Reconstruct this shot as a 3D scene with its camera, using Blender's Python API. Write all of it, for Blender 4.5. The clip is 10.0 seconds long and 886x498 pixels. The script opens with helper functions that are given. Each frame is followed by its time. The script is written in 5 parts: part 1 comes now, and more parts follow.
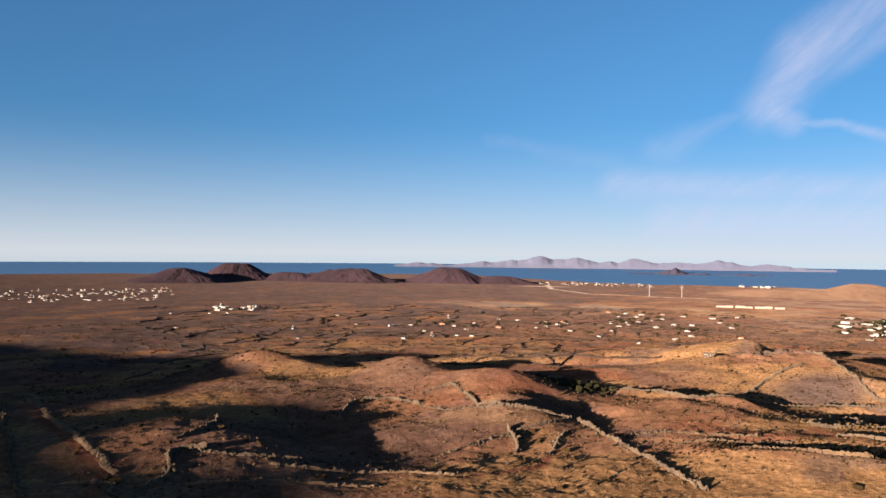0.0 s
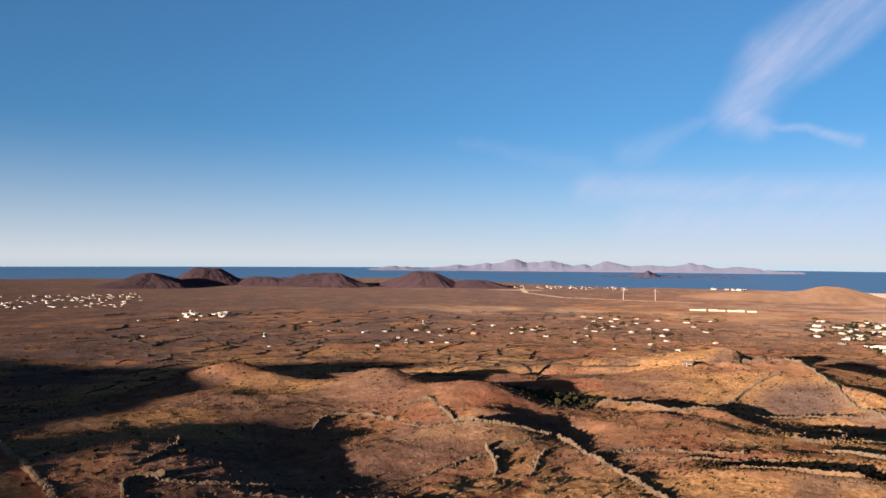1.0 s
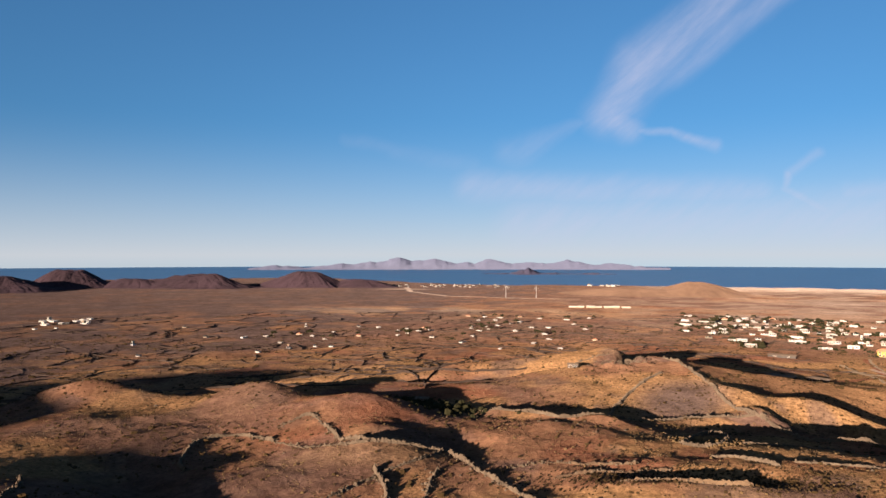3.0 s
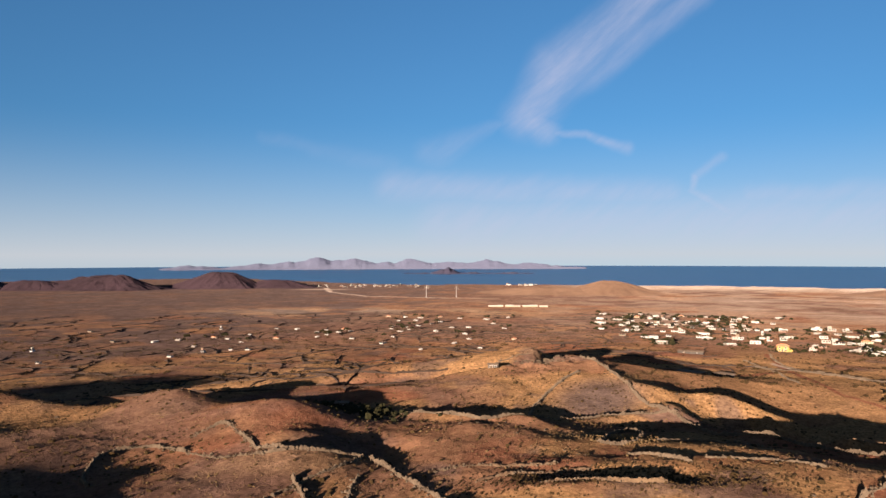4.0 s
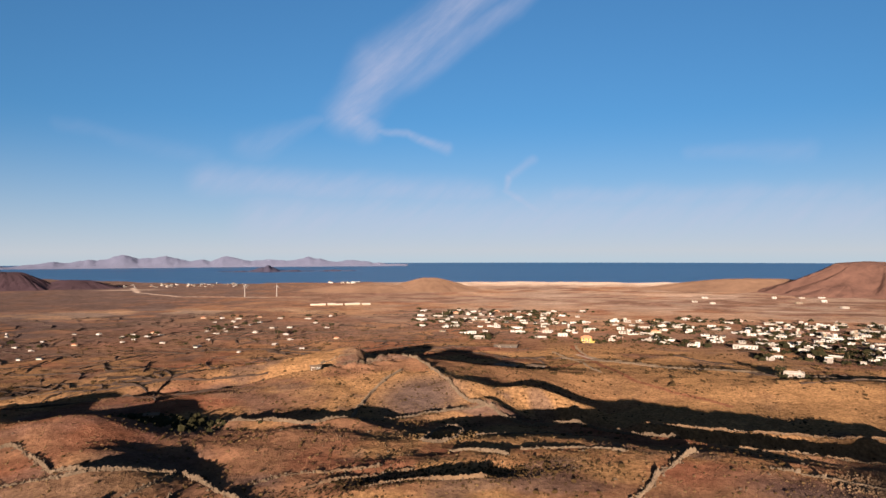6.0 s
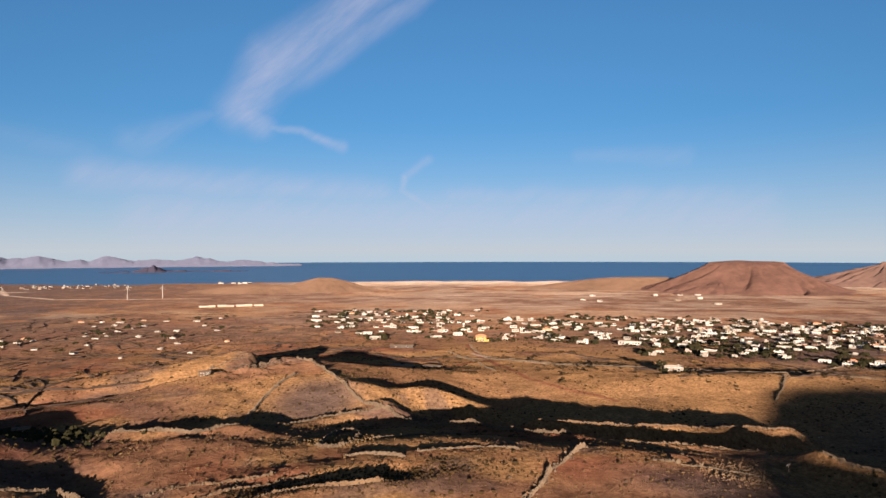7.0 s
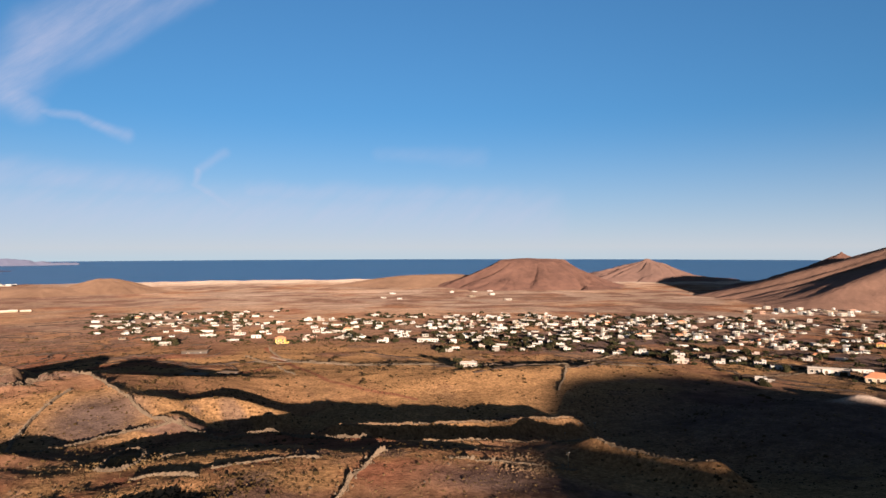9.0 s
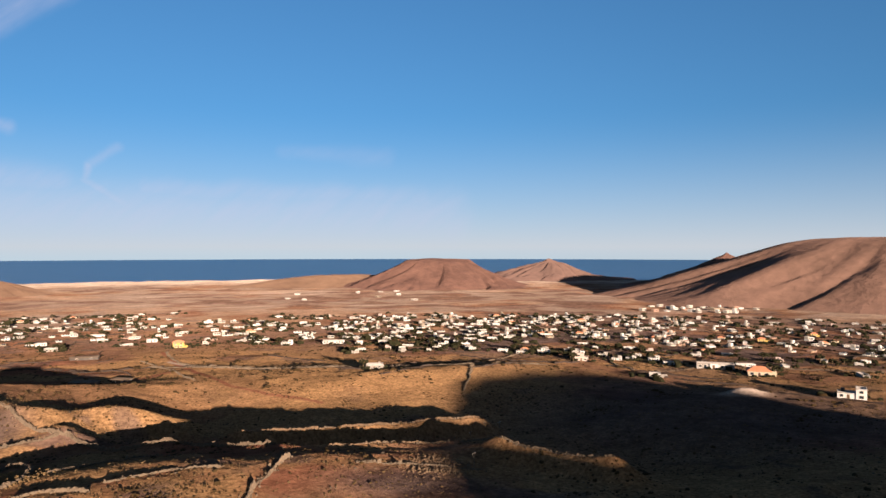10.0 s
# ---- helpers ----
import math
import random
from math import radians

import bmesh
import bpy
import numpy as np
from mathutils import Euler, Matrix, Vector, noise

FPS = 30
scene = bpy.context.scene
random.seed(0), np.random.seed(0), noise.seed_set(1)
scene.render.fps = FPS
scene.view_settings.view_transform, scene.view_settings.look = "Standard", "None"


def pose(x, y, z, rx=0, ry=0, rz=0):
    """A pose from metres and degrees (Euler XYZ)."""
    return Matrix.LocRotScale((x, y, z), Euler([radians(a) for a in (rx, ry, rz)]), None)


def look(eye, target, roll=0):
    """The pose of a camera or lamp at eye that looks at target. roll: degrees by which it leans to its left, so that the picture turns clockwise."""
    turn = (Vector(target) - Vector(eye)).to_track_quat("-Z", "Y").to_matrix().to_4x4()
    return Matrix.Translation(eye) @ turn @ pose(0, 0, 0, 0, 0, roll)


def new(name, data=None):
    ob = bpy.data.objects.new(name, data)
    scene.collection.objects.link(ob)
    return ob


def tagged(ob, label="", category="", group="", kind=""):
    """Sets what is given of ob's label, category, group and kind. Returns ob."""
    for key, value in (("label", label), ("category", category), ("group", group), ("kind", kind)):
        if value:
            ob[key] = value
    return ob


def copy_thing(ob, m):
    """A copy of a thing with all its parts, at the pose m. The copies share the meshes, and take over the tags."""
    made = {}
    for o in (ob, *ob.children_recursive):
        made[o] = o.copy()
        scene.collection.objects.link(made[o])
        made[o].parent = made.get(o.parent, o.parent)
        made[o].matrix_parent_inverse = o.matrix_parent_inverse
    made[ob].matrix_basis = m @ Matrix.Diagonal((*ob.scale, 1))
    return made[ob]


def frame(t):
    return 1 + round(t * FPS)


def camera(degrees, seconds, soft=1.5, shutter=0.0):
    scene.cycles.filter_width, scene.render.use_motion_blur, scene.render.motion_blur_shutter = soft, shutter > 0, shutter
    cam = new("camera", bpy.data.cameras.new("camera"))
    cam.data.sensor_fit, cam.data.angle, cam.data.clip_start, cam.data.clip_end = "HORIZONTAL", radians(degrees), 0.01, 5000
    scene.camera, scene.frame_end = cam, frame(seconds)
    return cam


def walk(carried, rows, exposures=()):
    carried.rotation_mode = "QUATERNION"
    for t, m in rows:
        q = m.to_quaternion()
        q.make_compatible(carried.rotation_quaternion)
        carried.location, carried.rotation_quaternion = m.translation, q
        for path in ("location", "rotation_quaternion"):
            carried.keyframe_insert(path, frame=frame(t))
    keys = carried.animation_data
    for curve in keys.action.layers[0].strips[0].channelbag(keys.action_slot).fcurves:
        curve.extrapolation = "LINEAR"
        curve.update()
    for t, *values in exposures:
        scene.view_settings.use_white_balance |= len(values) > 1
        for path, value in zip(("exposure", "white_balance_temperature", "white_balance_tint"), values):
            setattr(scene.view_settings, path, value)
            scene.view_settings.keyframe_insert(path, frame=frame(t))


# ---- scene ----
# ---------------------------------------------------------------- camera
cam = camera(63.37, 10.0)


def fly(x, y, z, heading, pitch, roll):
    """Pose of the drone: metres, heading in degrees clockwise from +y, pitch up, roll."""
    a, p = radians(heading), radians(pitch)
    ahead = Vector((math.sin(a) * math.cos(p), math.cos(a) * math.cos(p), math.sin(p)))
    eye = Vector((x, y, z))
    return look(eye, eye + ahead * 100, roll)


# seconds, x, y, z, heading, pitch, roll
FLIGHT = [
    (0, 15.08, -24.87, 76.00, -33.67, 0.35, 0.53),
    (0.5, 12.21, -20.81, 77.20, -32.99, 0.46, 0.44),
    (1, 9.43, -16.59, 78.58, -31.62, 0.61, 0.36),
    (1.5, 6.80, -12.95, 79.69, -29.63, 0.64, 0.28),
    (2, 4.89, -9.65, 80.79, -27.65, 0.58, 0.13),
    (2.5, 3.34, -7.12, 81.42, -25.22, 0.50, 0.03),
    (4, 1.14, -2.81, 82.78, -16.03, 0.42, -0.12),
    (4.5, 0.76, -2.19, 83.11, -12.73, 0.34, -0.12),
    (5, 0.42, -1.47, 83.46, -9.45, 0.24, -0.11),
    (5.5, 0.41, -1.42, 83.95, -5.86, 0.18, -0.14),
    (7, 0.20, -0.28, 85.13, 6.38, 0.09, -0.14),
    (7.5, 0.31, -0.12, 85.84, 10.36, 0.03, -0.16),
    (8, 0.40, -0.08, 86.52, 14.18, -0.02, -0.19),
    (8.5, 0.38, -0.01, 87.21, 18.12, -0.10, -0.18),
    (9, 0.43, 0.14, 87.93, 22.15, -0.16, -0.10),
    (9.5, 0.29, 0.12, 88.53, 26.17, -0.20, -0.04),
    (10, 0.18, 0.37, 88.88, 29.63, -0.19, 0.02),
]
walk(cam, [(row[0], fly(*row[1:])) for row in FLIGHT],
     [(0, 2.42), (1, 2.38), (2, 2.31), (3, 2.24), (4, 2.18), (5, 2.13), (7.5, 2.12), (9, 2.19), (10, 2.22)])


# ---------------------------------------------------------------- lie of the land
SEA = -16.0
LIGHT_AZ, LIGHT_EL = 8.0, 7.0          # where the sunlight travels to, and how high the sun stands


def lattice(ix, iy, seed):
    """A hash in 0..1 for whole-number lattice corners."""
    h = (ix.astype(np.int64) * 374761393 + iy.astype(np.int64) * 668265263 + seed * 974634777) & 0xFFFFFFFF
    h = ((h ^ (h >> 13)) * 1274126177) & 0xFFFFFFFF
    return ((h ^ (h >> 16)) & 0xFFFF) / 65535.0


def vnoise(x, y, seed=0):
    """Smooth value noise in -1..1."""
    ix, iy = np.floor(x), np.floor(y)
    fx, fy = x - ix, y - iy
    fx, fy = fx * fx * fx * (fx * (6 * fx - 15) + 10), fy * fy * fy * (fy * (6 * fy - 15) + 10)
    a, b = lattice(ix, iy, seed), lattice(ix + 1, iy, seed)
    c, d = lattice(ix, iy + 1, seed), lattice(ix + 1, iy + 1, seed)
    return 2 * ((a + (b - a) * fx) * (1 - fy) + (c + (d - c) * fx) * fy) - 1


def fbm(x, y, size, octaves=4, seed=0, gain=0.5):
    out, amp, f = 0.0, 1.0, 1.0 / size
    for k in range(octaves):
        out = out + amp * vnoise(x * f + 17.3 * k, y * f - 9.1 * k, seed + k)
        amp, f = amp * gain, f * 2.03
    return out


def smooth(a, b, v):
    t = np.clip((v - a) / (b - a), 0, 1)
    return t * t * (3 - 2 * t)


def mound(x, y, cx, cy, height, length, width, turn=0.0, power=1.0):
    """A rounded rise: its long axis lies turn degrees clockwise from +y."""
    a = radians(turn)
    u = (x - cx) * math.sin(a) + (y - cy) * math.cos(a)
    v = (x - cx) * math.cos(a) - (y - cy) * math.sin(a)
    q = (u / length) ** 2 + (v / width) ** 2
    return height * np.exp(-q ** power)


def bank(x, y, x0, y0, x1, y1, height, width, ends=8.0):
    """A long narrow rise between two points."""
    dx, dy = x1 - x0, y1 - y0
    n = math.hypot(dx, dy)
    u = ((x - x0) * dx + (y - y0) * dy) / n
    v = ((x - x0) * dy - (y - y0) * dx) / n
    over = np.maximum(np.maximum(-u, u - n), 0)
    return height * np.exp(-(v / width) ** 2 - (over / ends) ** 2)


def ridge(x, y, x0, y0, z0, x1, y1, z1, front, back, ends=0.25):
    """Height under a crest that runs from one point to another: it falls gently on its right-hand side and steeply on its left."""
    dx, dy = x1 - x0, y1 - y0
    n = math.hypot(dx, dy)
    u = ((x - x0) * dx + (y - y0) * dy) / n
    v = ((x - x0) * dy - (y - y0) * dx) / n
    over = np.maximum(np.maximum(-u, u - n), 0)
    return z0 + (z1 - z0) * np.clip(u / n, 0, 1) - front * np.maximum(v, 0) - back * np.maximum(-v, 0) - ends * over


def soft_max(a, b, soft):
    return 0.5 * (a + b + np.sqrt((a - b) ** 2 + soft * soft))


def land(x, y):
    """Height of the open ground at x, y (arrays)."""
    x, y = np.asarray(x, float), np.asarray(y, float)
    d = np.hypot(x, y)
    # the land reaches further out to the north-west
    spread = 650 * (1 - smooth(-0.62, -0.30, np.arctan2(x, np.maximum(y, 1.0)))) * smooth(1150, 2500, d)
    z = np.interp(d - spread, [0, 180, 280, 400, 600, 1000, 1500, 1850, 2000, 2600], [17, 15.5, 9, 1, -7, -10.5, -13, -15.5, -18, -30])
    z = z - 5.5 * smooth(235, 330, d) * (1 - smooth(450, 700, d)) * (1 - smooth(-120, -60, x))
    # broad unevenness
    z = z + fbm(x, y, 70, 3, 3) * 1.1 * (1 - 0.6 * smooth(300, 700, d)) + fbm(x, y, 12, 5, 11, 0.58) * 0.26 * (1 - 0.5 * smooth(350, 700, d))
    # knolls, hollows and the crater hill near the flight
    z = z + mound(x, y, -150, 203, 2.7, 24, 20, 20) + mound(x, y, -120, 182, 3.1, 26, 20, -40) + mound(x, y, -105, 194, 5.4, 15, 17, 0) + mound(x, y, -82, 157, 3.4, 15, 20, 60)
    z = z - mound(x, y, -121, 117, 6.0, 32, 13, -61) - mound(x, y, -116, 148, 3.0, 26, 16, -50) + mound(x, y, -100, 120, 0.6, 22, 16, -60) - mound(x, y, -68, 168, 2.0, 9, 16, 60) + mound(x, y, -125, 78, 2.5, 40, 30, 0)
    z = z + mound(x, y, 0, 148, 3.2, 32, 22, 80) + mound(x, y, -45, 158, 0.9, 18, 14, 0)
    z = z + mound(x, y, -190, 158, 2.1, 34, 28, 0)
    z = z + mound(x, y, -230, 193, 10.5, 26, 18, 75) + bank(x, y, -222, 203, -165, 206, 3.4, 13) + mound(x, y, -43, 190, 1.3, 16, 16, 0) - mound(x, y, -75, 212, 0.4, 22, 14, -70) + mound(x, y, -36, 222, 0.7, 18, 22, 90)
    z = z + mound(x, y, 5, 252, 2.2, 26, 26, 0) + mound(x, y, -10, 195, 1.0, 34, 24, 90) + mound(x, y, -300, 220, 0.7, 70, 50, 0)
    z = z + mound(x, y, -100, 228, 1.6, 18, 18, 0) + mound(x, y, 20, 325, 5.6, 30, 34, 0)
    z = z + mound(x, y, -151, 204, 4.6, 13, 12) - bank(x, y, -290, 255, -130, 262, 4.5, 34, 30) - bank(x, y, -185, 264, -97, 250, 2.4, 20, 14)
    # the crater hill: a long ramp up to a broken crest, a second hump, and a spur that carries a wall
    hill = np.maximum(ridge(x, y, -150, 411, -5.5, -56, 340, 19.5, 0.085, 0.38), ridge(x, y, -54, 338, 19.5, -46, 322, 20.6, 0.085, 0.5))
    hill = np.maximum(hill, np.maximum(ridge(x, y, -36, 318, 18.8, -27, 312, 20.2, 0.08, 0.36, 0.5), ridge(x, y, -27, 312, 20.2, 10, 236, 14.4, 0.06, 0.2, 0.5)))
    z = soft_max(z, hill + 0.5 * fbm(x, y, 18, 3, 161) - bank(x, y, -44, 321, -38, 346, 9.0, 3.6, 5) - mound(x, y, -48, 306, 2.6, 6, 5), 1.2)
    z = z - mound(x, y, -100, 284, 5.0, 40, 20, 58)
    # drops behind the walls, rocky crests, the notch in the crater hill
    z = z - bank(x, y, -94, 157, -66, 169, 1.7, 5) - bank(x, y, -61, 166, -32, 138, 0.4, 4.5) + bank(x, y, -18, 139, 4, 141, 0.8, 4) - bank(x, y, -16, 150, 6, 151, 1.5, 5)
    z = z - mound(x, y, -88, 108, 1.6, 20, 12, 45)
    # ridges that carry the walls above the valley
    z = z + bank(x, y, -66, 212, -34, 203, 1.7, 4) + bank(x, y, -31, 210, 8, 244, 1.0, 4) + bank(x, y, -20, 300, 10, 240, 0.5, 4)
    z = z + bank(x, y, 10, 240, 30, 218, 1.8, 6) + bank(x, y, 30, 218, 54, 188, 1.7, 6) - bank(x, y, -62, 223, -42, 214, 3.0, 5)  - bank(x, y, 14, 262, 34, 246, 2.5, 5) - bank(x, y, 34, 246, 60, 228, 3.0, 6)
    # rises and banks towards the valley
    z = z + mound(x, y, 25, 263, 6.4, 24, 8, 87) - mound(x, y, 52, 290, 5.0, 26, 22) + mound(x, y, 10, 187, 1.2, 22, 50, 0) + mound(x, y, 14, 213, 1.6, 15, 32, 0)
    z = z + mound(x, y, 52, 166, 2.6, 24, 34)
    # the valley and the slope beyond it
    z = z - mound(x, y, 110, 232, 8.0, 40, 110, 0, 1.3)
    z = z + bank(x, y, 54, 217, 136, 216, 6.3, 3.6) - mound(x, y, 105, 286, 2.4, 20, 80) + bank(x, y, 68, 184, 104, 180, 1.4, 4) - mound(x, y, 92, 196, 3.0, 9, 24) + mound(x, y, 108, 172, 1.5, 12, 9)
    z = z + mound(x, y, 205, 322, 4.0, 30, 55) + mound(x, y, 70, 380, 2.0, 50, 90)
    z = z + mound(x, y, 125, 132, 1.0, 6, 8)
    z = z - mound(x, y, 40, 322, 1.8, 30, 14, 90) - mound(x, y, 150, 163, 8.0, 50, 50) + bank(x, y, 112, 162, 124, 134, 5.6, 5)
    # broken rock on the knoll, spoil heap, fine relief of the near ground
    z = z + mound(x, y, -44, 303, 0.8, 17, 14) * (fbm(x, y, 8, 4, 131, 0.65) * 2.2 - 0.8 * np.abs(fbm(x, y, 13, 3, 151))) + mound(x, y, 267, 206, 2.8, 9, 6, 100)
    z = z + fbm(x, y, 3.6, 3, 141, 0.6) * 0.08 * (1 - smooth(260, 420, d))
    z = np.where(d < 1300, np.maximum(z, -12.5), z)
    # the ridge behind the flight, whose shade lies over the near ground
    s = radians(LIGHT_AZ)
    u = x * math.cos(s) - y * math.sin(s)
    v = x * math.sin(s) + y * math.cos(s)
    crest = np.interp(u, [-900, -420, -361, -340, -317, -290, -270, -250, -232, -209, -200, -190, -180, -170, -160, -152, -140, -128, -117, -105, -95, -85, -70, 0, 28, 45, 58, 64, 70, 76, 92, 100, 110, 114, 118, 130, 145, 167, 199, 220, 232, 240, 250, 290],
                      [-2.5, 15.5, 23.5, 28, 31.5, 33.2, 32.2, 29.8, 28, 25.2, 22.3, 21.6, 22.9, 26.4, 27.9, 26.7, 23, 22.8, 22.9, 24.5, 25.5, 24.4, 22.4, 26.1, 30.8, 32.6, 33.1, 33.6, 35.9, 37.4, 36.3, 34.7, 33.8, 36.6, 39.5, 42, 44.3, 44.4, 43.4, 40.2, 36.2, 31.4, 7.8, -44.2])
    crest = crest + 340 * math.tan(radians(LIGHT_EL)) + fbm(u, u * 0, 26, 3, 5) * 0.5
    z = np.maximum(z, 16 + np.maximum(crest - 16, 0) * np.exp(-((v + 340) / 95.0) ** 2) - 60 * smooth(-60, 30, v))
    return z


# ---------------------------------------------------------------- sky, sun
def sky_world():
    w = bpy.data.worlds.new("world")
    scene.world = w
    w.use_nodes = True
    nt = w.node_tree
    nt.nodes.clear()
    N, L = nt.nodes.new, nt.links.new

    def math_node(op, a, b=None, c=None, clamp=False):
        n = N("ShaderNodeMath")
        n.operation, n.use_clamp = op, clamp
        for k, v in enumerate((a, b, c)):
            if v is None:
                continue
            if isinstance(v, (int, float)):
                n.inputs[k].default_value = v
            else:
                L(v, n.inputs[k])
        return n.outputs[0]

    tc = N("ShaderNodeTexCoord")
    sep = N("ShaderNodeSeparateXYZ")
    L(tc.outputs["Generated"], sep.inputs[0])
    sx, sy, sz = sep.outputs
    up = math_node("MAXIMUM", math_node("MULTIPLY_ADD", sz, 0.86, 0.13), 0.05)
    comb = N("ShaderNodeCombineXYZ")
    L(sx, comb.inputs[0]), L(sy, comb.inputs[1]), L(up, comb.inputs[2])
    sky = N("ShaderNodeTexSky")
    sky.sky_type, sky.sun_disc = "NISHITA", False
    sky.sun_elevation, sky.sun_rotation = radians(LIGHT_EL), radians(180 + LIGHT_AZ)
    sky.altitude, sky.air_density, sky.dust_density, sky.ozone_density = 200, 1.0, 0.4, 1.6
    L(comb.outputs[0], sky.inputs["Vector"])
    # thin cirrus, laid out by bearing and height over the horizon, in degrees
    az = math_node("MULTIPLY", math_node("ARCTAN2", sx, sy), 57.2958)
    el = math_node("MULTIPLY", math_node("ARCSINE", sz), 57.2958)
    flat = N("ShaderNodeCombineXYZ")
    L(az, flat.inputs[0]), L(el, flat.inputs[1])

    def noise_tex(scale, detail, rough, sx_=1.0, sy_=1.0, turn=0.0):
        m = N("ShaderNodeMapping")
        m.inputs["Scale"].default_value = (sx_, sy_, 1)
        m.inputs["Rotation"].default_value = (0, 0, radians(turn))
        m.vector_type = "TEXTURE"
        L(flat.outputs[0], m.inputs[0])
        n = N("ShaderNodeTexNoise")
        n.inputs["Scale"].default_value, n.inputs["Detail"].default_value, n.inputs["Roughness"].default_value = scale, detail, rough
        L(m.outputs[0], n.inputs["Vector"])
        return n.outputs["Fac"]

    bend_x = math_node("MULTIPLY", math_node("SUBTRACT", noise_tex(0.16, 3, 0.5), 0.5), 1.7)
    bend_y = math_node("MULTIPLY", math_node("SUBTRACT", noise_tex(0.23, 3, 0.5, 1, 1, 40), 0.5), 1.2)
    a2, e2 = math_node("ADD", az, bend_x), math_node("ADD", el, bend_y)

    def streak(a0, e0, a1, e1, w0, w1, power):
        """A soft streak between two bearings and heights, its half width going from w0 to w1."""
        dx, dy = a1 - a0, e1 - e0
        n = dx * dx + dy * dy
        px, py = math_node("SUBTRACT", a2, a0), math_node("SUBTRACT", e2, e0)
        t = math_node("DIVIDE", math_node("ADD", math_node("MULTIPLY", px, dx), math_node("MULTIPLY", py, dy)), n, clamp=True)
        qx = math_node("SUBTRACT", px, math_node("MULTIPLY", t, dx))
        qy = math_node("SUBTRACT", py, math_node("MULTIPLY", t, dy))
        dist = math_node("SQRT", math_node("ADD", math_node("MULTIPLY", qx, qx), math_node("MULTIPLY", qy, qy)))
        width = math_node("ADD", math_node("MULTIPLY", t, w1 - w0), w0)
        f = math_node("SUBTRACT", 1.0, math_node("DIVIDE", dist, width), clamp=True)
        f = math_node("MULTIPLY", math_node("MULTIPLY", f, f), math_node("SUBTRACT", 3.0, math_node("MULTIPLY", f, 2.0)))
        return math_node("MULTIPLY", f, power)

    total = None
    for s in CIRRUS:
        m = streak(*s)
        total = m if total is None else math_node("MAXIMUM", total, m)
    wisp = math_node("ADD", math_node("MULTIPLY", noise_tex(1.0, 6, 0.65, 5.5, 1.1, 38), 1.35), -0.06)
    cover = math_node("MULTIPLY", math_node("MULTIPLY", total, wisp), 1.0, clamp=True)
    mix = N("ShaderNodeMix")
    mix.data_type = "RGBA"
    L(cover, mix.inputs["Factor"])
    cool = N("ShaderNodeMix")
    cool.data_type, cool.blend_type = "RGBA", "MULTIPLY"
    cool.inputs["Factor"].default_value = 1.0
    # towards the low sun the sky is warmer
    sunward = N("ShaderNodeMapRange")
    sunward.interpolation_type = "SMOOTHSTEP"
    sunward.inputs["From Min"].default_value, sunward.inputs["From Max"].default_value = -0.1, 1.0
    L(math_node("ADD", math_node("MULTIPLY", sx, -math.sin(radians(LIGHT_AZ))), math_node("MULTIPLY", sy, -math.cos(radians(LIGHT_AZ)))), sunward.inputs["Value"])
    tint = N("ShaderNodeMix")
    tint.data_type = "RGBA"
    tint.inputs["A"].default_value, tint.inputs["B"].default_value = SKY_TINT, SUN_SIDE_TINT
    L(sunward.outputs["Result"], tint.inputs["Factor"])
    L(tint.outputs["Result"], cool.inputs["B"])
    L(sky.outputs[0], cool.inputs["A"])
    # the pale band over the horizon
    haze = N("ShaderNodeMix")
    haze.data_type = "RGBA"
    low = math_node("SUBTRACT", 1.0, math_node("DIVIDE", math_node("ABSOLUTE", el), 11.0), clamp=True)
    L(math_node("MULTIPLY", math_node("MULTIPLY", low, low), 0.85), haze.inputs["Factor"])
    L(cool.outputs["Result"], haze.inputs["A"])
    haze.inputs["B"].default_value = HAZE_COLOUR
    L(haze.outputs["Result"], mix.inputs["A"])
    mix.inputs["B"].default_value = CIRRUS_COLOUR
    bg = N("ShaderNodeBackground")
    bg.inputs["Strength"].default_value = SKY_STRENGTH
    L(mix.outputs["Result"], bg.inputs["Color"])
    out = N("ShaderNodeOutputWorld")
    L(bg.outputs[0], out.inputs["Surface"])


SKY_STRENGTH = 0.0266
SKY_TINT = (0.535, 1.02, 1.51, 1)
SUN_SIDE_TINT = (1.25, 0.98, 0.86, 1)
HAZE_COLOUR = (5.3, 5.3, 5.5, 1)
CIRRUS_COLOUR = (4.95, 4.98, 6.4, 1)
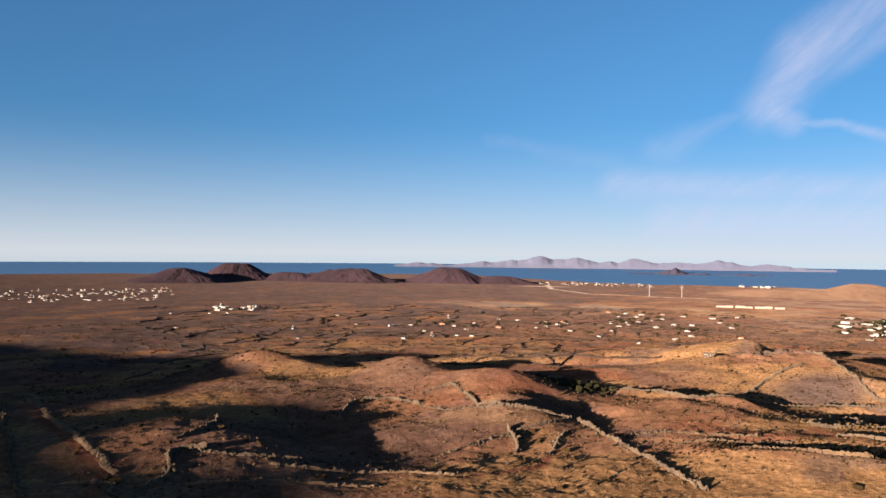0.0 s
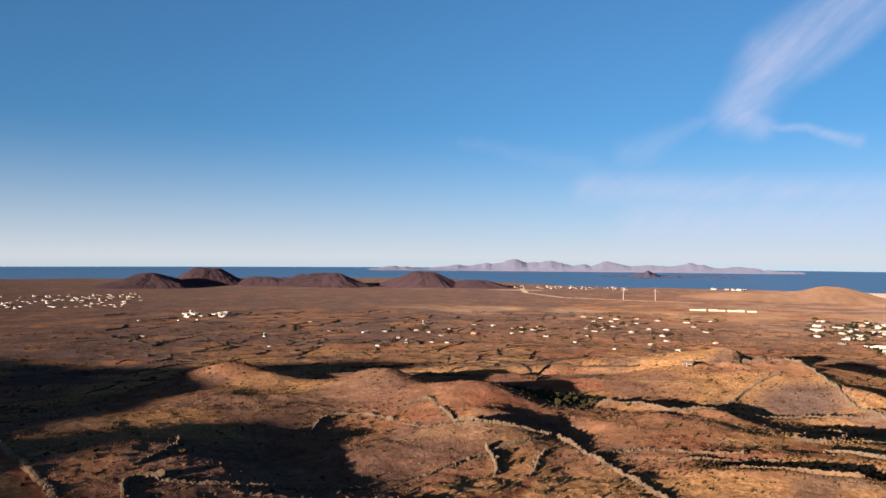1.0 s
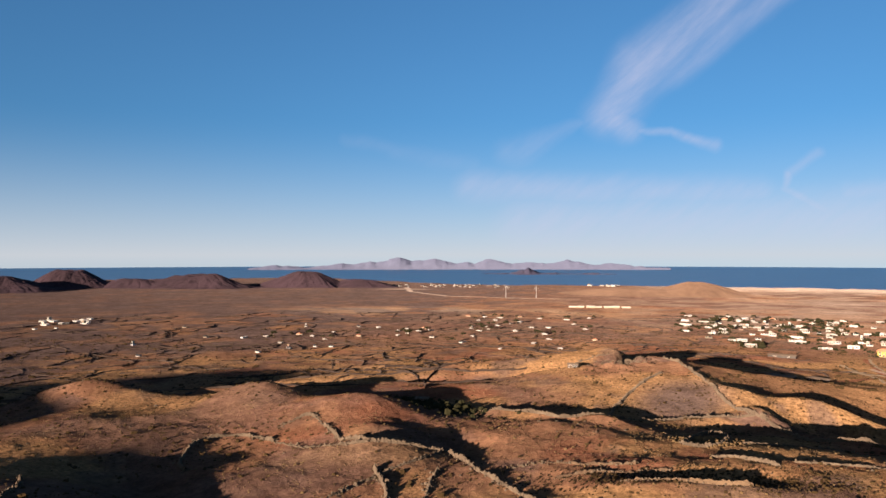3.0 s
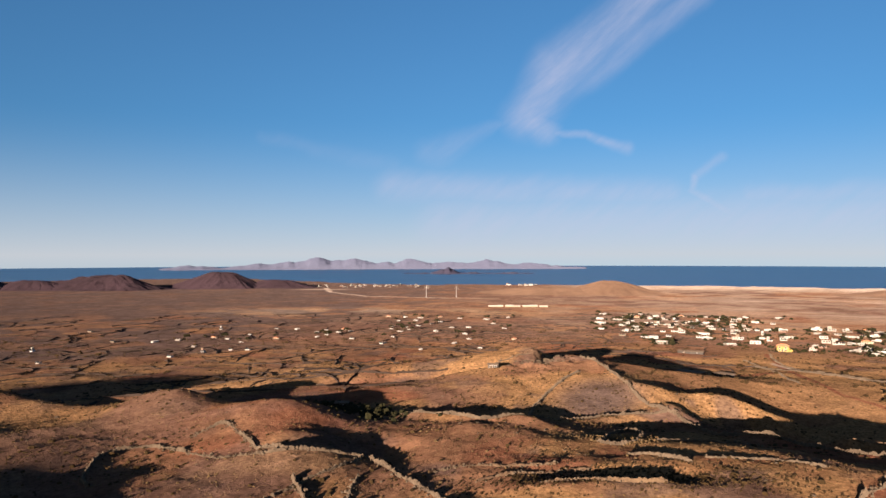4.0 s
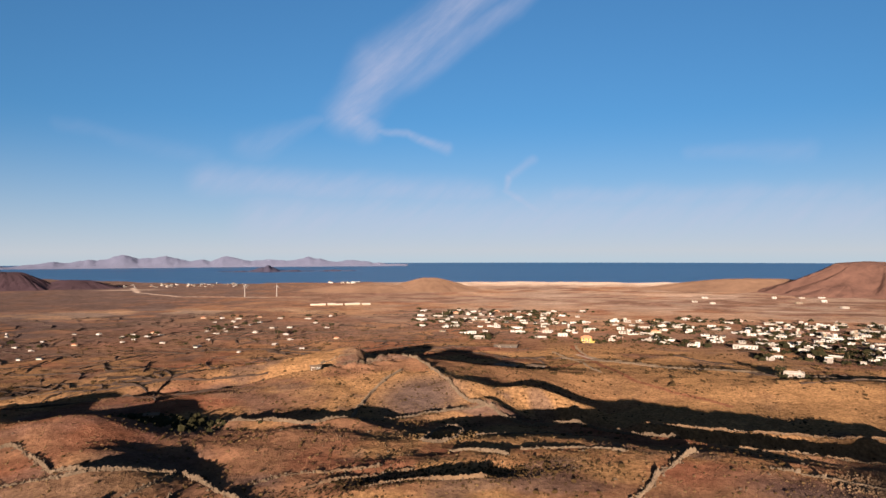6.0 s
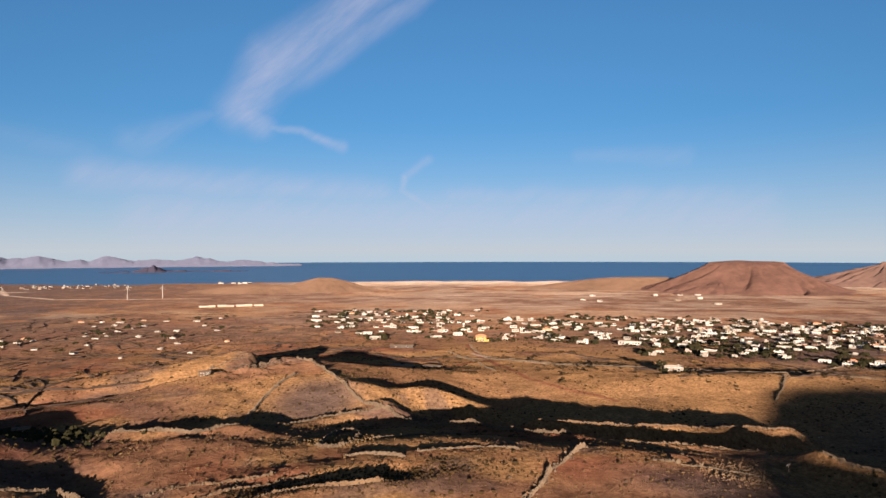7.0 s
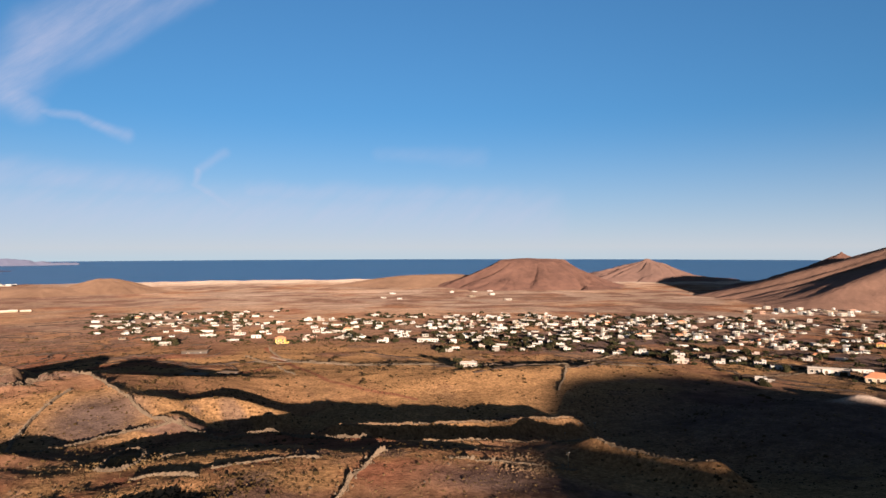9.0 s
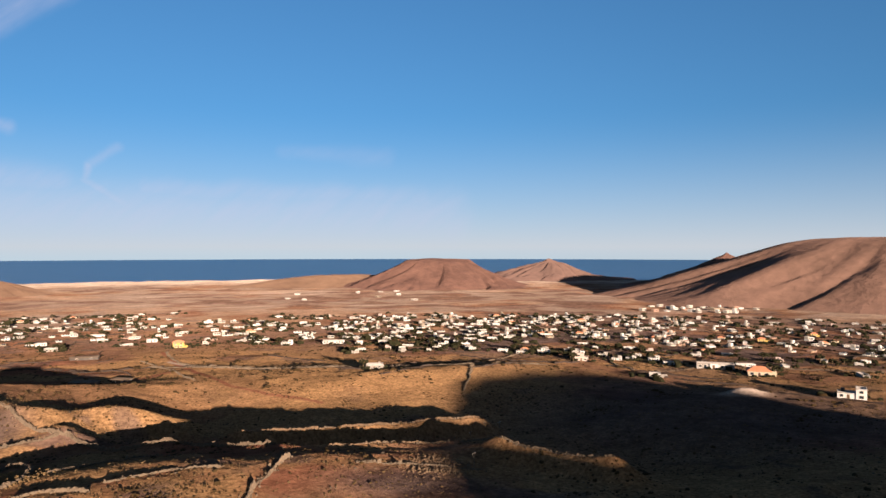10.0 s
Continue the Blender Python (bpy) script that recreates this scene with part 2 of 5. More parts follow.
# bearing, height, bearing, height, half width, half width, density
CIRRUS = [
    (6.5, 20.5, -3.1, 14.7, 1.1, 1.7, 0.42),
    (-3.1, 14.7, -8.5, 11.4, 1.7, 1.7, 0.40),
    (2.0, 20.5, -6.8, 14.2, 2.2, 3.2, 0.62),
    (-6.8, 14.2, -9.5, 10.8, 3.2, 2.6, 0.66),
    (-9.5, 10.8, -8.2, 9.8, 2.4, 1.8, 0.66),
    (-7.4, 9.5, -4.8, 9.2, 0.5, 0.5, 0.42),
    (-4.8, 9.2, -1.6, 8.0, 0.5, 0.75, 0.46),
    (-11.4, 10.3, -17.0, 8.0, 0.7, 1.7, 0.22),
    (-20.0, 5.4, 1.4, 4.6, 2.0, 1.7, 0.45),
    (-16.0, 2.6, 30.0, 2.6, 3.4, 3.0, 0.45),
    (5.2, 7.1, 3.4, 5.8, 0.55, 0.45, 0.30),
    (3.4, 5.8, 3.1, 4.7, 0.4, 0.4, 0.50),
    (3.1, 4.7, 5.6, 3.4, 0.5, 0.8, 0.50),
    (7.4, 4.2, 28.0, 3.8, 1.3, 1.6, 0.40),
    (17.0, 7.4, 25.0, 7.1, 0.8, 1.2, 0.18),
    (-30.0, 9.0, -20.0, 7.0, 0.8, 1.2, 0.10),
]
sky_world()

sun = new("sun", bpy.data.lights.new("sun", "SUN"))
sun.data.energy, sun.data.angle, sun.data.color = 3.75, radians(0.5), (1.0, 0.785, 0.63)
sun.matrix_world = look((0, 0, 0), (math.sin(radians(LIGHT_AZ)), math.cos(radians(LIGHT_AZ)), -math.tan(radians(LIGHT_EL))))


# ---------------------------------------------------------------- materials
def shader(name, rough=0.9, metal=0.0):
    m = bpy.data.materials.new(name)
    m.use_nodes = True
    b = m.node_tree.nodes["Principled BSDF"]
    b.inputs["Roughness"].default_value, b.inputs["Metallic"].default_value = rough, metal
    b.inputs["Specular IOR Level"].default_value = 0.03 if rough > 0.88 else 0.3
    b.inputs["Diffuse Roughness"].default_value = 1.0
    return m, m.node_tree, b


def speckled(name, dark, light, size, rough=0.9, bump=0.3, size2=None, metal=0.0, spread=0.25):
    """Two-scale mottling between two colours at a real-world size, with relief, and a shade of its own for each object."""
    m, nt, b = shader(name, rough, metal)
    N, L = nt.nodes.new, nt.links.new
    tc = N("ShaderNodeTexCoord")
    n1, n2 = N("ShaderNodeTexNoise"), N("ShaderNodeTexNoise")
    n1.inputs["Scale"].default_value, n1.inputs["Detail"].default_value, n1.inputs["Roughness"].default_value = 1.0 / size, 8, 0.65
    n2.inputs["Scale"].default_value, n2.inputs["Detail"].default_value = 1.0 / (size2 or size * 9), 4
    for n in (n1, n2):
        L(tc.outputs["Object"], n.inputs["Vector"])
    add = N("ShaderNodeMath")
    add.operation = "ADD"
    L(n1.outputs["Fac"], add.inputs[0]), L(n2.outputs["Fac"], add.inputs[1])
    info = N("ShaderNodeObjectInfo")
    vary = N("ShaderNodeMath")
    vary.operation = "MULTIPLY_ADD"
    vary.inputs[1].default_value, vary.inputs[2].default_value = spread, -spread / 2
    L(info.outputs["Random"], vary.inputs[0])
    add2 = N("ShaderNodeMath")
    add2.operation = "ADD"
    L(add.outputs[0], add2.inputs[0]), L(vary.outputs[0], add2.inputs[1])
    ramp = N("ShaderNodeMapRange")
    ramp.inputs["From Min"].default_value, ramp.inputs["From Max"].default_value = 0.7, 1.3
    L(add2.outputs[0], ramp.inputs["Value"])
    mix = N("ShaderNodeMix")
    mix.data_type = "RGBA"
    mix.inputs["A"].default_value, mix.inputs["B"].default_value = (*dark, 1), (*light, 1)
    L(ramp.outputs["Result"], mix.inputs["Factor"])
    L(mix.outputs["Result"], b.inputs["Base Color"])
    if bump:
        bp = N("ShaderNodeBump")
        bp.inputs["Strength"].default_value, bp.inputs["Distance"].default_value = bump, size * 0.5
        L(n1.outputs["Fac"], bp.inputs["Height"])
        L(bp.outputs[0], b.inputs["Normal"])
    return m


def ground_material():
    """Soil, dry grass, gravel and sand, laid out by the sheet's land cover, with grain of its own."""
    m, nt, b = shader("ground_soil", 0.95)
    b.inputs["Specular IOR Level"].default_value = 0.0
    N, L = nt.nodes.new, nt.links.new
    tc = N("ShaderNodeTexCoord")
    at = N("ShaderNodeAttribute")
    at.attribute_name = "cover"
    sep = N("ShaderNodeSeparateColor")
    L(at.outputs["Color"], sep.inputs[0])

    def tex(size, detail=6, rough=0.6):
        n = N("ShaderNodeTexNoise")
        n.inputs["Scale"].default_value, n.inputs["Detail"].default_value, n.inputs["Roughness"].default_value = 1 / size, detail, rough
        L(tc.outputs["Object"], n.inputs["Vector"])
        return n.outputs["Fac"]

    def blend(f, a, c):
        n = N("ShaderNodeMix")
        n.data_type = "RGBA"
        L(f, n.inputs["Factor"])
        for v, k in ((a, "A"), (c, "B")):
            if isinstance(v, tuple):
                n.inputs[k].default_value = (*v, 1)
            else:
                L(v, n.inputs[k])
        return n.outputs["Result"]

    def span(v, lo, hi):
        n = N("ShaderNodeMapRange")
        n.inputs["From Min"].default_value, n.inputs["From Max"].default_value = lo, hi
        L(v, n.inputs["Value"])
        return n.outputs["Result"]

    fine, mid, broad = tex(1.1, 8, 0.7), tex(9.0), tex(60.0)
    soil = blend(span(mid, 0.3, 0.7), EARTH[0], EARTH[1])
    red = blend(span(mid, 0.3, 0.7), RED[0], RED[1])
    grass = blend(span(fine, 0.35, 0.65), GRASS[0], GRASS[1])
    grit_shade_haze = blend(span(mid, 0.3, 0.7), GRIT[0], GRIT[1])
    sand = blend(span(broad, 0.3, 0.7), SAND[0], SAND[1])
    col = blend(sep.outputs[1], soil, red)
    col = blend(sep.outputs[0], col, grass)
    col = blend(sep.outputs[2], col, grit_shade_haze)
    col = blend(at.outputs["Alpha"], col, sand)
    tint = N("ShaderNodeMix")
    tint.data_type, tint.blend_type = "RGBA", "MULTIPLY"
    tint.inputs["Factor"].default_value = 1.0
    L(col, tint.inputs["A"])
    grey = blend(span(fine, 0.30, 0.70), (0.66, 0.64, 0.62), (1.26, 1.26, 1.26))
    patchy = N("ShaderNodeMix")
    patchy.data_type, patchy.blend_type = "RGBA", "MULTIPLY"
    patchy.inputs["Factor"].default_value = 1.0
    L(grey, patchy.inputs["A"])
    L(blend(span(tex(3.6, 5, 0.65), 0.34, 0.66), (0.80, 0.79, 0.78), (1.18, 1.18, 1.18)), patchy.inputs["B"])
    spotty = N("ShaderNodeMix")
    spotty.data_type, spotty.blend_type = "RGBA", "MULTIPLY"
    spotty.inputs["Factor"].default_value = 1.0
    L(patchy.outputs["Result"], spotty.inputs["A"])
    L(blend(span(tex(24.0, 5, 0.7), 0.36, 0.64), (0.82, 0.81, 0.82), (1.16, 1.15, 1.14)), spotty.inputs["B"])
    L(spotty.outputs["Result"], tint.inputs["B"])
    L(tint.outputs["Result"], b.inputs["Base Color"])
    bp = N("ShaderNodeBump")
    bp.inputs["Strength"].default_value, bp.inputs["Distance"].default_value = 0.55, 1.0
    h = N("ShaderNodeMath")
    h.operation = "ADD"
    L(fine, h.inputs[0]), L(mid, h.inputs[1])
    L(h.outputs[0], bp.inputs["Height"])
    L(bp.outputs[0], b.inputs["Normal"])
    return m


EARTH = ((0.092, 0.049, 0.030), (0.164, 0.089, 0.053))
RED = ((0.108, 0.046, 0.028), (0.162, 0.072, 0.043))
GRASS = ((0.132, 0.075, 0.036), (0.232, 0.137, 0.067))
# grit, its blue lifted slightly towards the haze of the far plain
GRIT = ((0.045, 0.033, 0.031), (0.077, 0.057, 0.053))
SAND = ((0.215, 0.168, 0.135), (0.335, 0.280, 0.235))
M_GROUND = ground_material()


def sea_material():
    m, nt, b = shader("sea_water", 0.35)
    b.inputs["Diffuse Roughness"].default_value = 0.0
    N, L = nt.nodes.new, nt.links.new
    tc = N("ShaderNodeTexCoord")
    mp = N("ShaderNodeMapping")
    mp.inputs["Scale"].default_value = (0.004, 0.02, 1)
    L(tc.outputs["Object"], mp.inputs[0])
    n = N("ShaderNodeTexNoise")
    n.inputs["Scale"].default_value, n.inputs["Detail"].default_value = 1.0, 6
    L(mp.outputs[0], n.inputs["Vector"])
    mix = N("ShaderNodeMix")
    mix.data_type = "RGBA"
    mix.inputs["A"].default_value, mix.inputs["B"].default_value = (0.048, 0.112, 0.205, 1), (0.062, 0.138, 0.245, 1)
    L(n.outputs["Fac"], mix.inputs["Factor"])
    L(mix.outputs["Result"], b.inputs["Base Color"])
    bp = N("ShaderNodeBump")
    bp.inputs["Strength"].default_value, bp.inputs["Distance"].default_value = 0.6, 2.0
    n2 = N("ShaderNodeTexNoise")
    n2.inputs["Scale"].default_value, n2.inputs["Detail"].default_value = 0.12, 4
    L(tc.outputs["Object"], n2.inputs["Vector"])
    L(n2.outputs["Fac"], bp.inputs["Height"])
    L(bp.outputs[0], b.inputs["Normal"])
    return m


M_SEA = sea_material()
M_HILL = speckled("cinder_slope", (0.058, 0.033, 0.027), (0.112, 0.062, 0.048), 14.0, 0.95, 0.8, 60.0)
# dark cinder, its blue raised so the colour carries some distance haze
M_DARK_HILL = speckled("hazy_dark_cinder", (0.022, 0.015, 0.018), (0.041, 0.026, 0.032), 14.0, 0.95, 0.6, 90.0)
M_TAN_HILL = speckled("tan_slope", (0.078, 0.048, 0.033), (0.128, 0.080, 0.054), 14.0, 0.95, 0.5, 70.0)
M_PALE_HILL = speckled("pale_cinder", (0.088, 0.056, 0.047), (0.135, 0.083, 0.068), 14.0, 0.95, 0.5, 90.0)
M_MOUNTAIN = speckled("worn_red_slope", (0.083, 0.051, 0.039), (0.146, 0.087, 0.066), 14.0, 0.95, 0.4, 90.0)
# the far range's rock: distance haze is mixed into its mauve base colour
M_FAR = speckled("haze_mauve_rock", (0.072, 0.080, 0.125), (0.089, 0.098, 0.146), 90.0, 1.0, 0.3, 500.0)

M_ISLET = speckled("distant_islet_rock", (0.026, 0.026, 0.043), (0.041, 0.038, 0.060), 60.0, 1.0, 0.3, 300.0)


# ---------------------------------------------------------------- mesh helpers
def mesh_from(name, verts, faces, material=None, flat=False):
    me = bpy.data.meshes.new(name)
    verts, faces = np.asarray(verts, np.float32), np.asarray(faces, np.int32)
    me.vertices.add(len(verts))
    me.vertices.foreach_set("co", verts.ravel())
    k = faces.shape[1]
    me.loops.add(faces.size)
    me.loops.foreach_set("vertex_index", faces.ravel())
    me.polygons.add(len(faces))
    me.polygons.foreach_set("loop_start", np.arange(0, faces.size, k, dtype=np.int32))
    me.update(calc_edges=True)
    me.polygons.foreach_set("use_smooth", np.full(len(faces), not flat))
    if material:
        me.materials.append(material)
    return me


def grid_faces(rows, cols, closed=False):
    i, j = np.meshgrid(np.arange(rows - 1), np.arange(cols if closed else cols - 1), indexing="ij")
    j2 = (j + 1) % cols
    return np.stack([i * cols + j, i * cols + j2, (i + 1) * cols + j2, (i + 1) * cols + j], -1).reshape(-1, 4)


# ---------------------------------------------------------------- ground and sea
TRACKS = [
    ([(76, 520), (72, 444), (73, 389), (77, 333), (88, 307), (104, 286)], 1.8, "red"),
    ([(-205, 88), (-176, 77), (-140, 64), (-112, 57), (-96, 40)], 2.2, "red"),
    ([(-716, 1515), (-624, 1340), (-492, 1209), (-408, 1196), (-250, 1190)], 5.0, "pale"),
    ([(150, 362), (108, 380), (84, 405), (70, 455)], 1.6, "pale"),
    ([(800, 900), (840, 1010), (870, 1150)], 5.0, "red"),
    ([(-60, 95), (-52, 112), (-56, 128)], 1.0, "red"),
    ([(-30, 360), (0, 345), (20, 350), (45, 380), (80, 420)], 2.5, "red"),
]


def land_cover(x, y):
    """Dry grass, red soil, dark grit (with some painted shade and haze) and pale sand, each 0..1."""
    d = np.hypot(x, y)
    n1, n2, n3 = fbm(x, y, 38, 4, 21), fbm(x, y, 55, 4, 31), fbm(x, y, 24, 4, 41)
    near = 1 - smooth(430, 620, d)
    grass = smooth(-0.25, 0.45, n1 + 0.15 + mound(x, y, 150, 340, 0.7, 60, 130, 90)) * (0.25 + 0.75 * near)
    red = smooth(0.05, 0.7, n2) * (0.35 + 0.65 * near)
    slope = mound(x, y, 130, 335, 1.0, 70, 130, 0, 2)
    grit_shade_haze = smooth(0.45, 0.9, n3) * 0.6 * (1 - 0.9 * slope)
    grass, red = np.maximum(grass, 0.8 * slope), red * (1 - 0.5 * slope)
    grit_shade_haze = np.maximum(grit_shade_haze, smooth(-0.35, 0.25, fbm(x, y, 140, 4, 51)) * smooth(450, 700, d) * 0.55)
    # dark plain before the flat-topped hill, sandy flats towards the coast
    plain = mound(x, y, 370, 1010, 1.0, 150, 330, 15)
    grit_shade_haze = np.maximum(grit_shade_haze, plain * (0.6 + 0.25 * n1))
    flats = mound(x, y, -330, 860, 1.0, 85, 230, -12, 2) * smooth(-0.6, 0.2, n2)
    grass, grit_shade_haze = np.maximum(grass, 0.95 * flats), grit_shade_haze * (1 - flats)
    sand = 0.25 * flats
    sand = np.maximum(sand, smooth(1480, 1800, d + 60 * n1) * smooth(-120, 200, x + 0.1 * y))
    sand = np.maximum(sand, 0.5 * smooth(0.2, 0.8, fbm(x * 0.5, y * 2.2, 150, 4, 61)) * smooth(700, 1000, d) * smooth(-150, 250, x))
    sand = np.maximum(sand, 0.30 * smooth(560, 900, d) * smooth(-420, 100, x) * smooth(-0.6, 0.6, n1))
    plots = smooth(-0.25, 0.15, fbm(x * 0.8 + y * 0.5, y - x * 0.4, 46, 3, 81))
    grit_shade_haze = np.maximum(grit_shade_haze, plots * 0.9 * mound(x, y, 400, 400, 1.0, 150, 330, 50, 2))
    grit_shade_haze = np.maximum(grit_shade_haze, 0.9 * mound(x, y, -16, 250, 1.0, 26, 15, 10, 2))
    grit_shade_haze = np.maximum(grit_shade_haze, 0.75 * mound(x, y, -45, 306, 1.0, 13, 12, 0, 2))
    banked = bank(x, y, 56, 215, 138, 215, 1.0, 6.0)
    grass, red, grit_shade_haze = np.maximum(grass, 0.9 * banked), red * (1 - 0.9 * banked), grit_shade_haze * (1 - banked)
    grit_shade_haze = np.maximum(grit_shade_haze, 0.8 * mound(x, y, 74, 142, 1.0, 11, 18, 20, 2))
    # the stony plain to the west is darker and more broken
    west = 1 - smooth(-420, -120, x)
    grit_shade_haze = np.maximum(grit_shade_haze, west * smooth(250, 420, d) * smooth(-0.7, 0.25, fbm(x, y, 34, 4, 91)) * 0.92)
    # further out, greyer cover paints the haze that lies over the plain
    grit_shade_haze = np.maximum(grit_shade_haze, (1 - smooth(-560, -250, x)) * smooth(620, 1150, d) * (0.8 + 0.2 * n1) * (1 - flats))
    grass = np.maximum(grass, mound(x, y, -144, 188, 0.5, 34, 30))
    near_west = (1 - smooth(-85, -35, x)) * (1 - smooth(250, 340, d))
    grass, red = grass * (1 - 0.2 * near_west), np.maximum(red, 0.2 * near_west)
    grit_shade_haze = np.maximum(grit_shade_haze, near_west * 0.5 * smooth(-0.4, 0.4, fbm(x, y, 30, 4, 97)))
    # darker cover over the eastern valley: its shade deepened in the ground colour
    grit_shade_haze = np.maximum(grit_shade_haze, 0.85 * mound(x, y, 225, 190, 1.0, 75, 85, 0, 2))
    # tracks, the pale spoil heap and the far cutting
    for points, wide, kind in TRACKS:
        near_track = np.full(np.shape(x), 1e9)
        for (x0, y0), (x1, y1) in zip(points, points[1:]):
            t = np.clip(((x - x0) * (x1 - x0) + (y - y0) * (y1 - y0)) / ((x1 - x0) ** 2 + (y1 - y0) ** 2), 0, 1)
            near_track = np.minimum(near_track, np.hypot(x - x0 - t * (x1 - x0), y - y0 - t * (y1 - y0)))
        m = 1 - smooth(wide * 0.6, wide * 1.3, near_track + n3 * wide * 0.3)
        if kind == "red":
            red, grass, grit_shade_haze = np.maximum(red, m), grass * (1 - m), grit_shade_haze * (1 - m)
        else:
            sand = np.maximum(sand, m * 0.8)
    sand = np.maximum(sand, mound(x, y, 267, 206, 1.0, 12, 8, 100, 2))
    sand = np.maximum(sand, 0.6 * mound(x, y, -690, 1440, 1.0, 25, 60, -25, 2))
    return np.clip(np.stack([grass, red, grit_shade_haze, sand], -1), 0, 1)


def build_ground():
    az = np.concatenate([np.linspace(-72, 72, 900), np.linspace(72, 288, 130)[1:-1]])
    r = np.concatenate([[0.5, 20, 40, 60, 75, 85], 95 * (2700 / 95) ** np.linspace(0, 1, 520)])
    A, R = np.meshgrid(np.radians(az), r)
    X, Y = R * np.sin(A), R * np.cos(A)
    Z = land(X, Y)
    me = mesh_from("ground", np.stack([X, Y, Z], -1).reshape(-1, 3), grid_faces(len(r), len(az), True)[:, ::-1], M_GROUND)
    att = me.color_attributes.new("cover", "FLOAT_COLOR", "POINT")
    att.data.foreach_set("color", land_cover(X, Y).reshape(-1, 4).astype(np.float32).ravel())
    tagged(new("ground", me), "rolling red-brown volcanic soil with dry yellow grass", "ground", kind="structure")


build_ground()


def build_sea():
    az = np.radians(np.arange(0, 360, 2.0))
    r = np.array([0.0001, 800, 1500, 2200, 3050, 3250, 3450, 3620, 3790])
    A, R = np.meshgrid(az, r)
    Z = SEA + 18.9 * np.clip((R - 3050) / 740, 0, 1) ** 1.2
    me = mesh_from("water", np.stack([R * np.sin(A), R * np.cos(A), Z], -1).reshape(-1, 3), grid_faces(len(r), len(az), True)[:, ::-1], M_SEA)
    tagged(new("water", me), "deep blue sea reaching the horizon", "sea", kind="structure")


build_sea()


# ---------------------------------------------------------------- far hills
def at_bearing(bearing, distance):
    return distance * math.sin(radians(bearing)), distance * math.cos(radians(bearing))


def volcano(name, label, bearing, distance, height, along, across, turn, top=0.0, gullies=0.0, count=18, material=None, seed=0, crater=0.0, skew=0.0, base=-15.5, bump=0.06, flank_power=0.0, soft_top=0.0):
    """A cinder hill: cone flanks under a flat or hollow top, with worn gullies running down."""
    cx, cy = at_bearing(bearing, distance)
    na, nr = 300, 80
    a = np.linspace(0, 2 * np.pi, na, endpoint=False)
    q = np.linspace(0.004, 1.25, nr)
    A, Q = np.meshgrid(a, q)
    wob = 1 + 0.10 * fbm(np.cos(A) * 2 + seed, np.sin(A) * 2, 1.0, 3, seed)
    prof = 1 - smooth(0, 1, np.clip((Q / wob - top) / (1 - top), 0, 1)) ** 0.8
    if flank_power:
        q_top = (Q / wob - top) / (1 - top)
        q_top = 0.5 * (q_top + np.sqrt(q_top ** 2 + soft_top ** 2))
        prof = (1 - np.clip(q_top, 0, 1)) ** flank_power
        prof = prof - 0.05 * smooth(top * 0.5, top * 1.1, Q) * (1 - smooth(top, top + 0.3, Q))
    flank = smooth(top * 0.8, top + 0.25, Q) * (1 - smooth(0.75, 1.05, Q))
    gul = fbm(A * count / 6.28 + Q * 1.3, Q * 0.8 + seed, 1.0, 3, seed + 4)
    gul = (1 - np.abs(gul).clip(0, 1)) ** 3
    prof = prof * (1 + skew * np.sin(A) * (1 - Q).clip(0)) - gullies * flank * np.abs(gul) - crater * np.exp(-(Q / max(top, 0.1)) ** 2 * 3)
    prof = prof + bump * fbm(Q * np.cos(A) * 3 + seed, Q * np.sin(A) * 3, 1.0, 4, seed + 9) * (1 - smooth(0.9, 1.2, Q))
    t = radians(turn)
    u, v = Q * np.cos(A) * along, Q * np.sin(A) * across
    x, y = cx + u * math.cos(t) + v * math.sin(t), cy - u * math.sin(t) + v * math.cos(t)
    z = base + height * prof
    z = np.where(Q > 1.2, base - 6, z)
    me = mesh_from(name, np.stack([x, y, z], -1).reshape(-1, 3), grid_faces(nr, na, True)[:, ::-1], material)
    return tagged(new(name, me), label, "hill", "volcanic hills")


volcano("volcanic_hill", "dark red cinder hill with a rounded twin top", -53.9, 1760, 35, 165, 130, 0, 0.05, 0.04, material=M_DARK_HILL, seed=1)
volcano("volcanic_hill", "dark red round cinder hill by the shore", -49.9, 1900, 43, 125, 120, 0, 0.22, 0.03, material=M_DARK_HILL, seed=2)
volcano("volcanic_hill", "low dark cinder ridge near the shore", -45.8, 1850, 21, 150, 90, 0, 0.2, 0.05, material=M_DARK_HILL, seed=3)
volcano("volcanic_hill", "dark brown cinder hill with an uneven crest", -41.4, 1780, 31, 185, 110, 0, 0.25, 0.06, material=M_DARK_HILL, seed=4, bump=0.12)
volcano("volcanic_hill", "dark brown cinder cone with a worn flank", -33.3, 1760, 40, 150, 120, 0, 0.08, 0.06, material=M_DARK_HILL, seed=5)
volcano("volcanic_hill", "low reddish foot of a cinder cone", -29.2, 1740, 19, 120, 90, 0, 0.2, 0.05, material=M_DARK_HILL, seed=6)
volcano("volcanic_hill", "smooth brown cone on the coastal plain", -2.9, 1420, 27, 130, 120, 0, 0.06, 0.02, material=M_TAN_HILL, seed=7)
volcano("volcanic_hill", "long low brown shoulder beside a cone", -7.5, 1400, 15, 190, 110, 0, 0.2, 0.02, material=M_TAN_HILL, seed=8)
volcano("volcanic_hill", "flat-topped red-brown volcano with a broad crater rim", 29.3, 1500, 58, 235, 220, 0, 0.29, 0.15, 18, material=M_HILL, seed=9, bump=0.035, flank_power=1.7)
volcano("volcanic_hill", "dark low spur before a flat-topped volcano", 27.4, 1390, 27, 120, 100, 0, 0.03, 0.06, material=M_HILL, seed=10, flank_power=1.3)
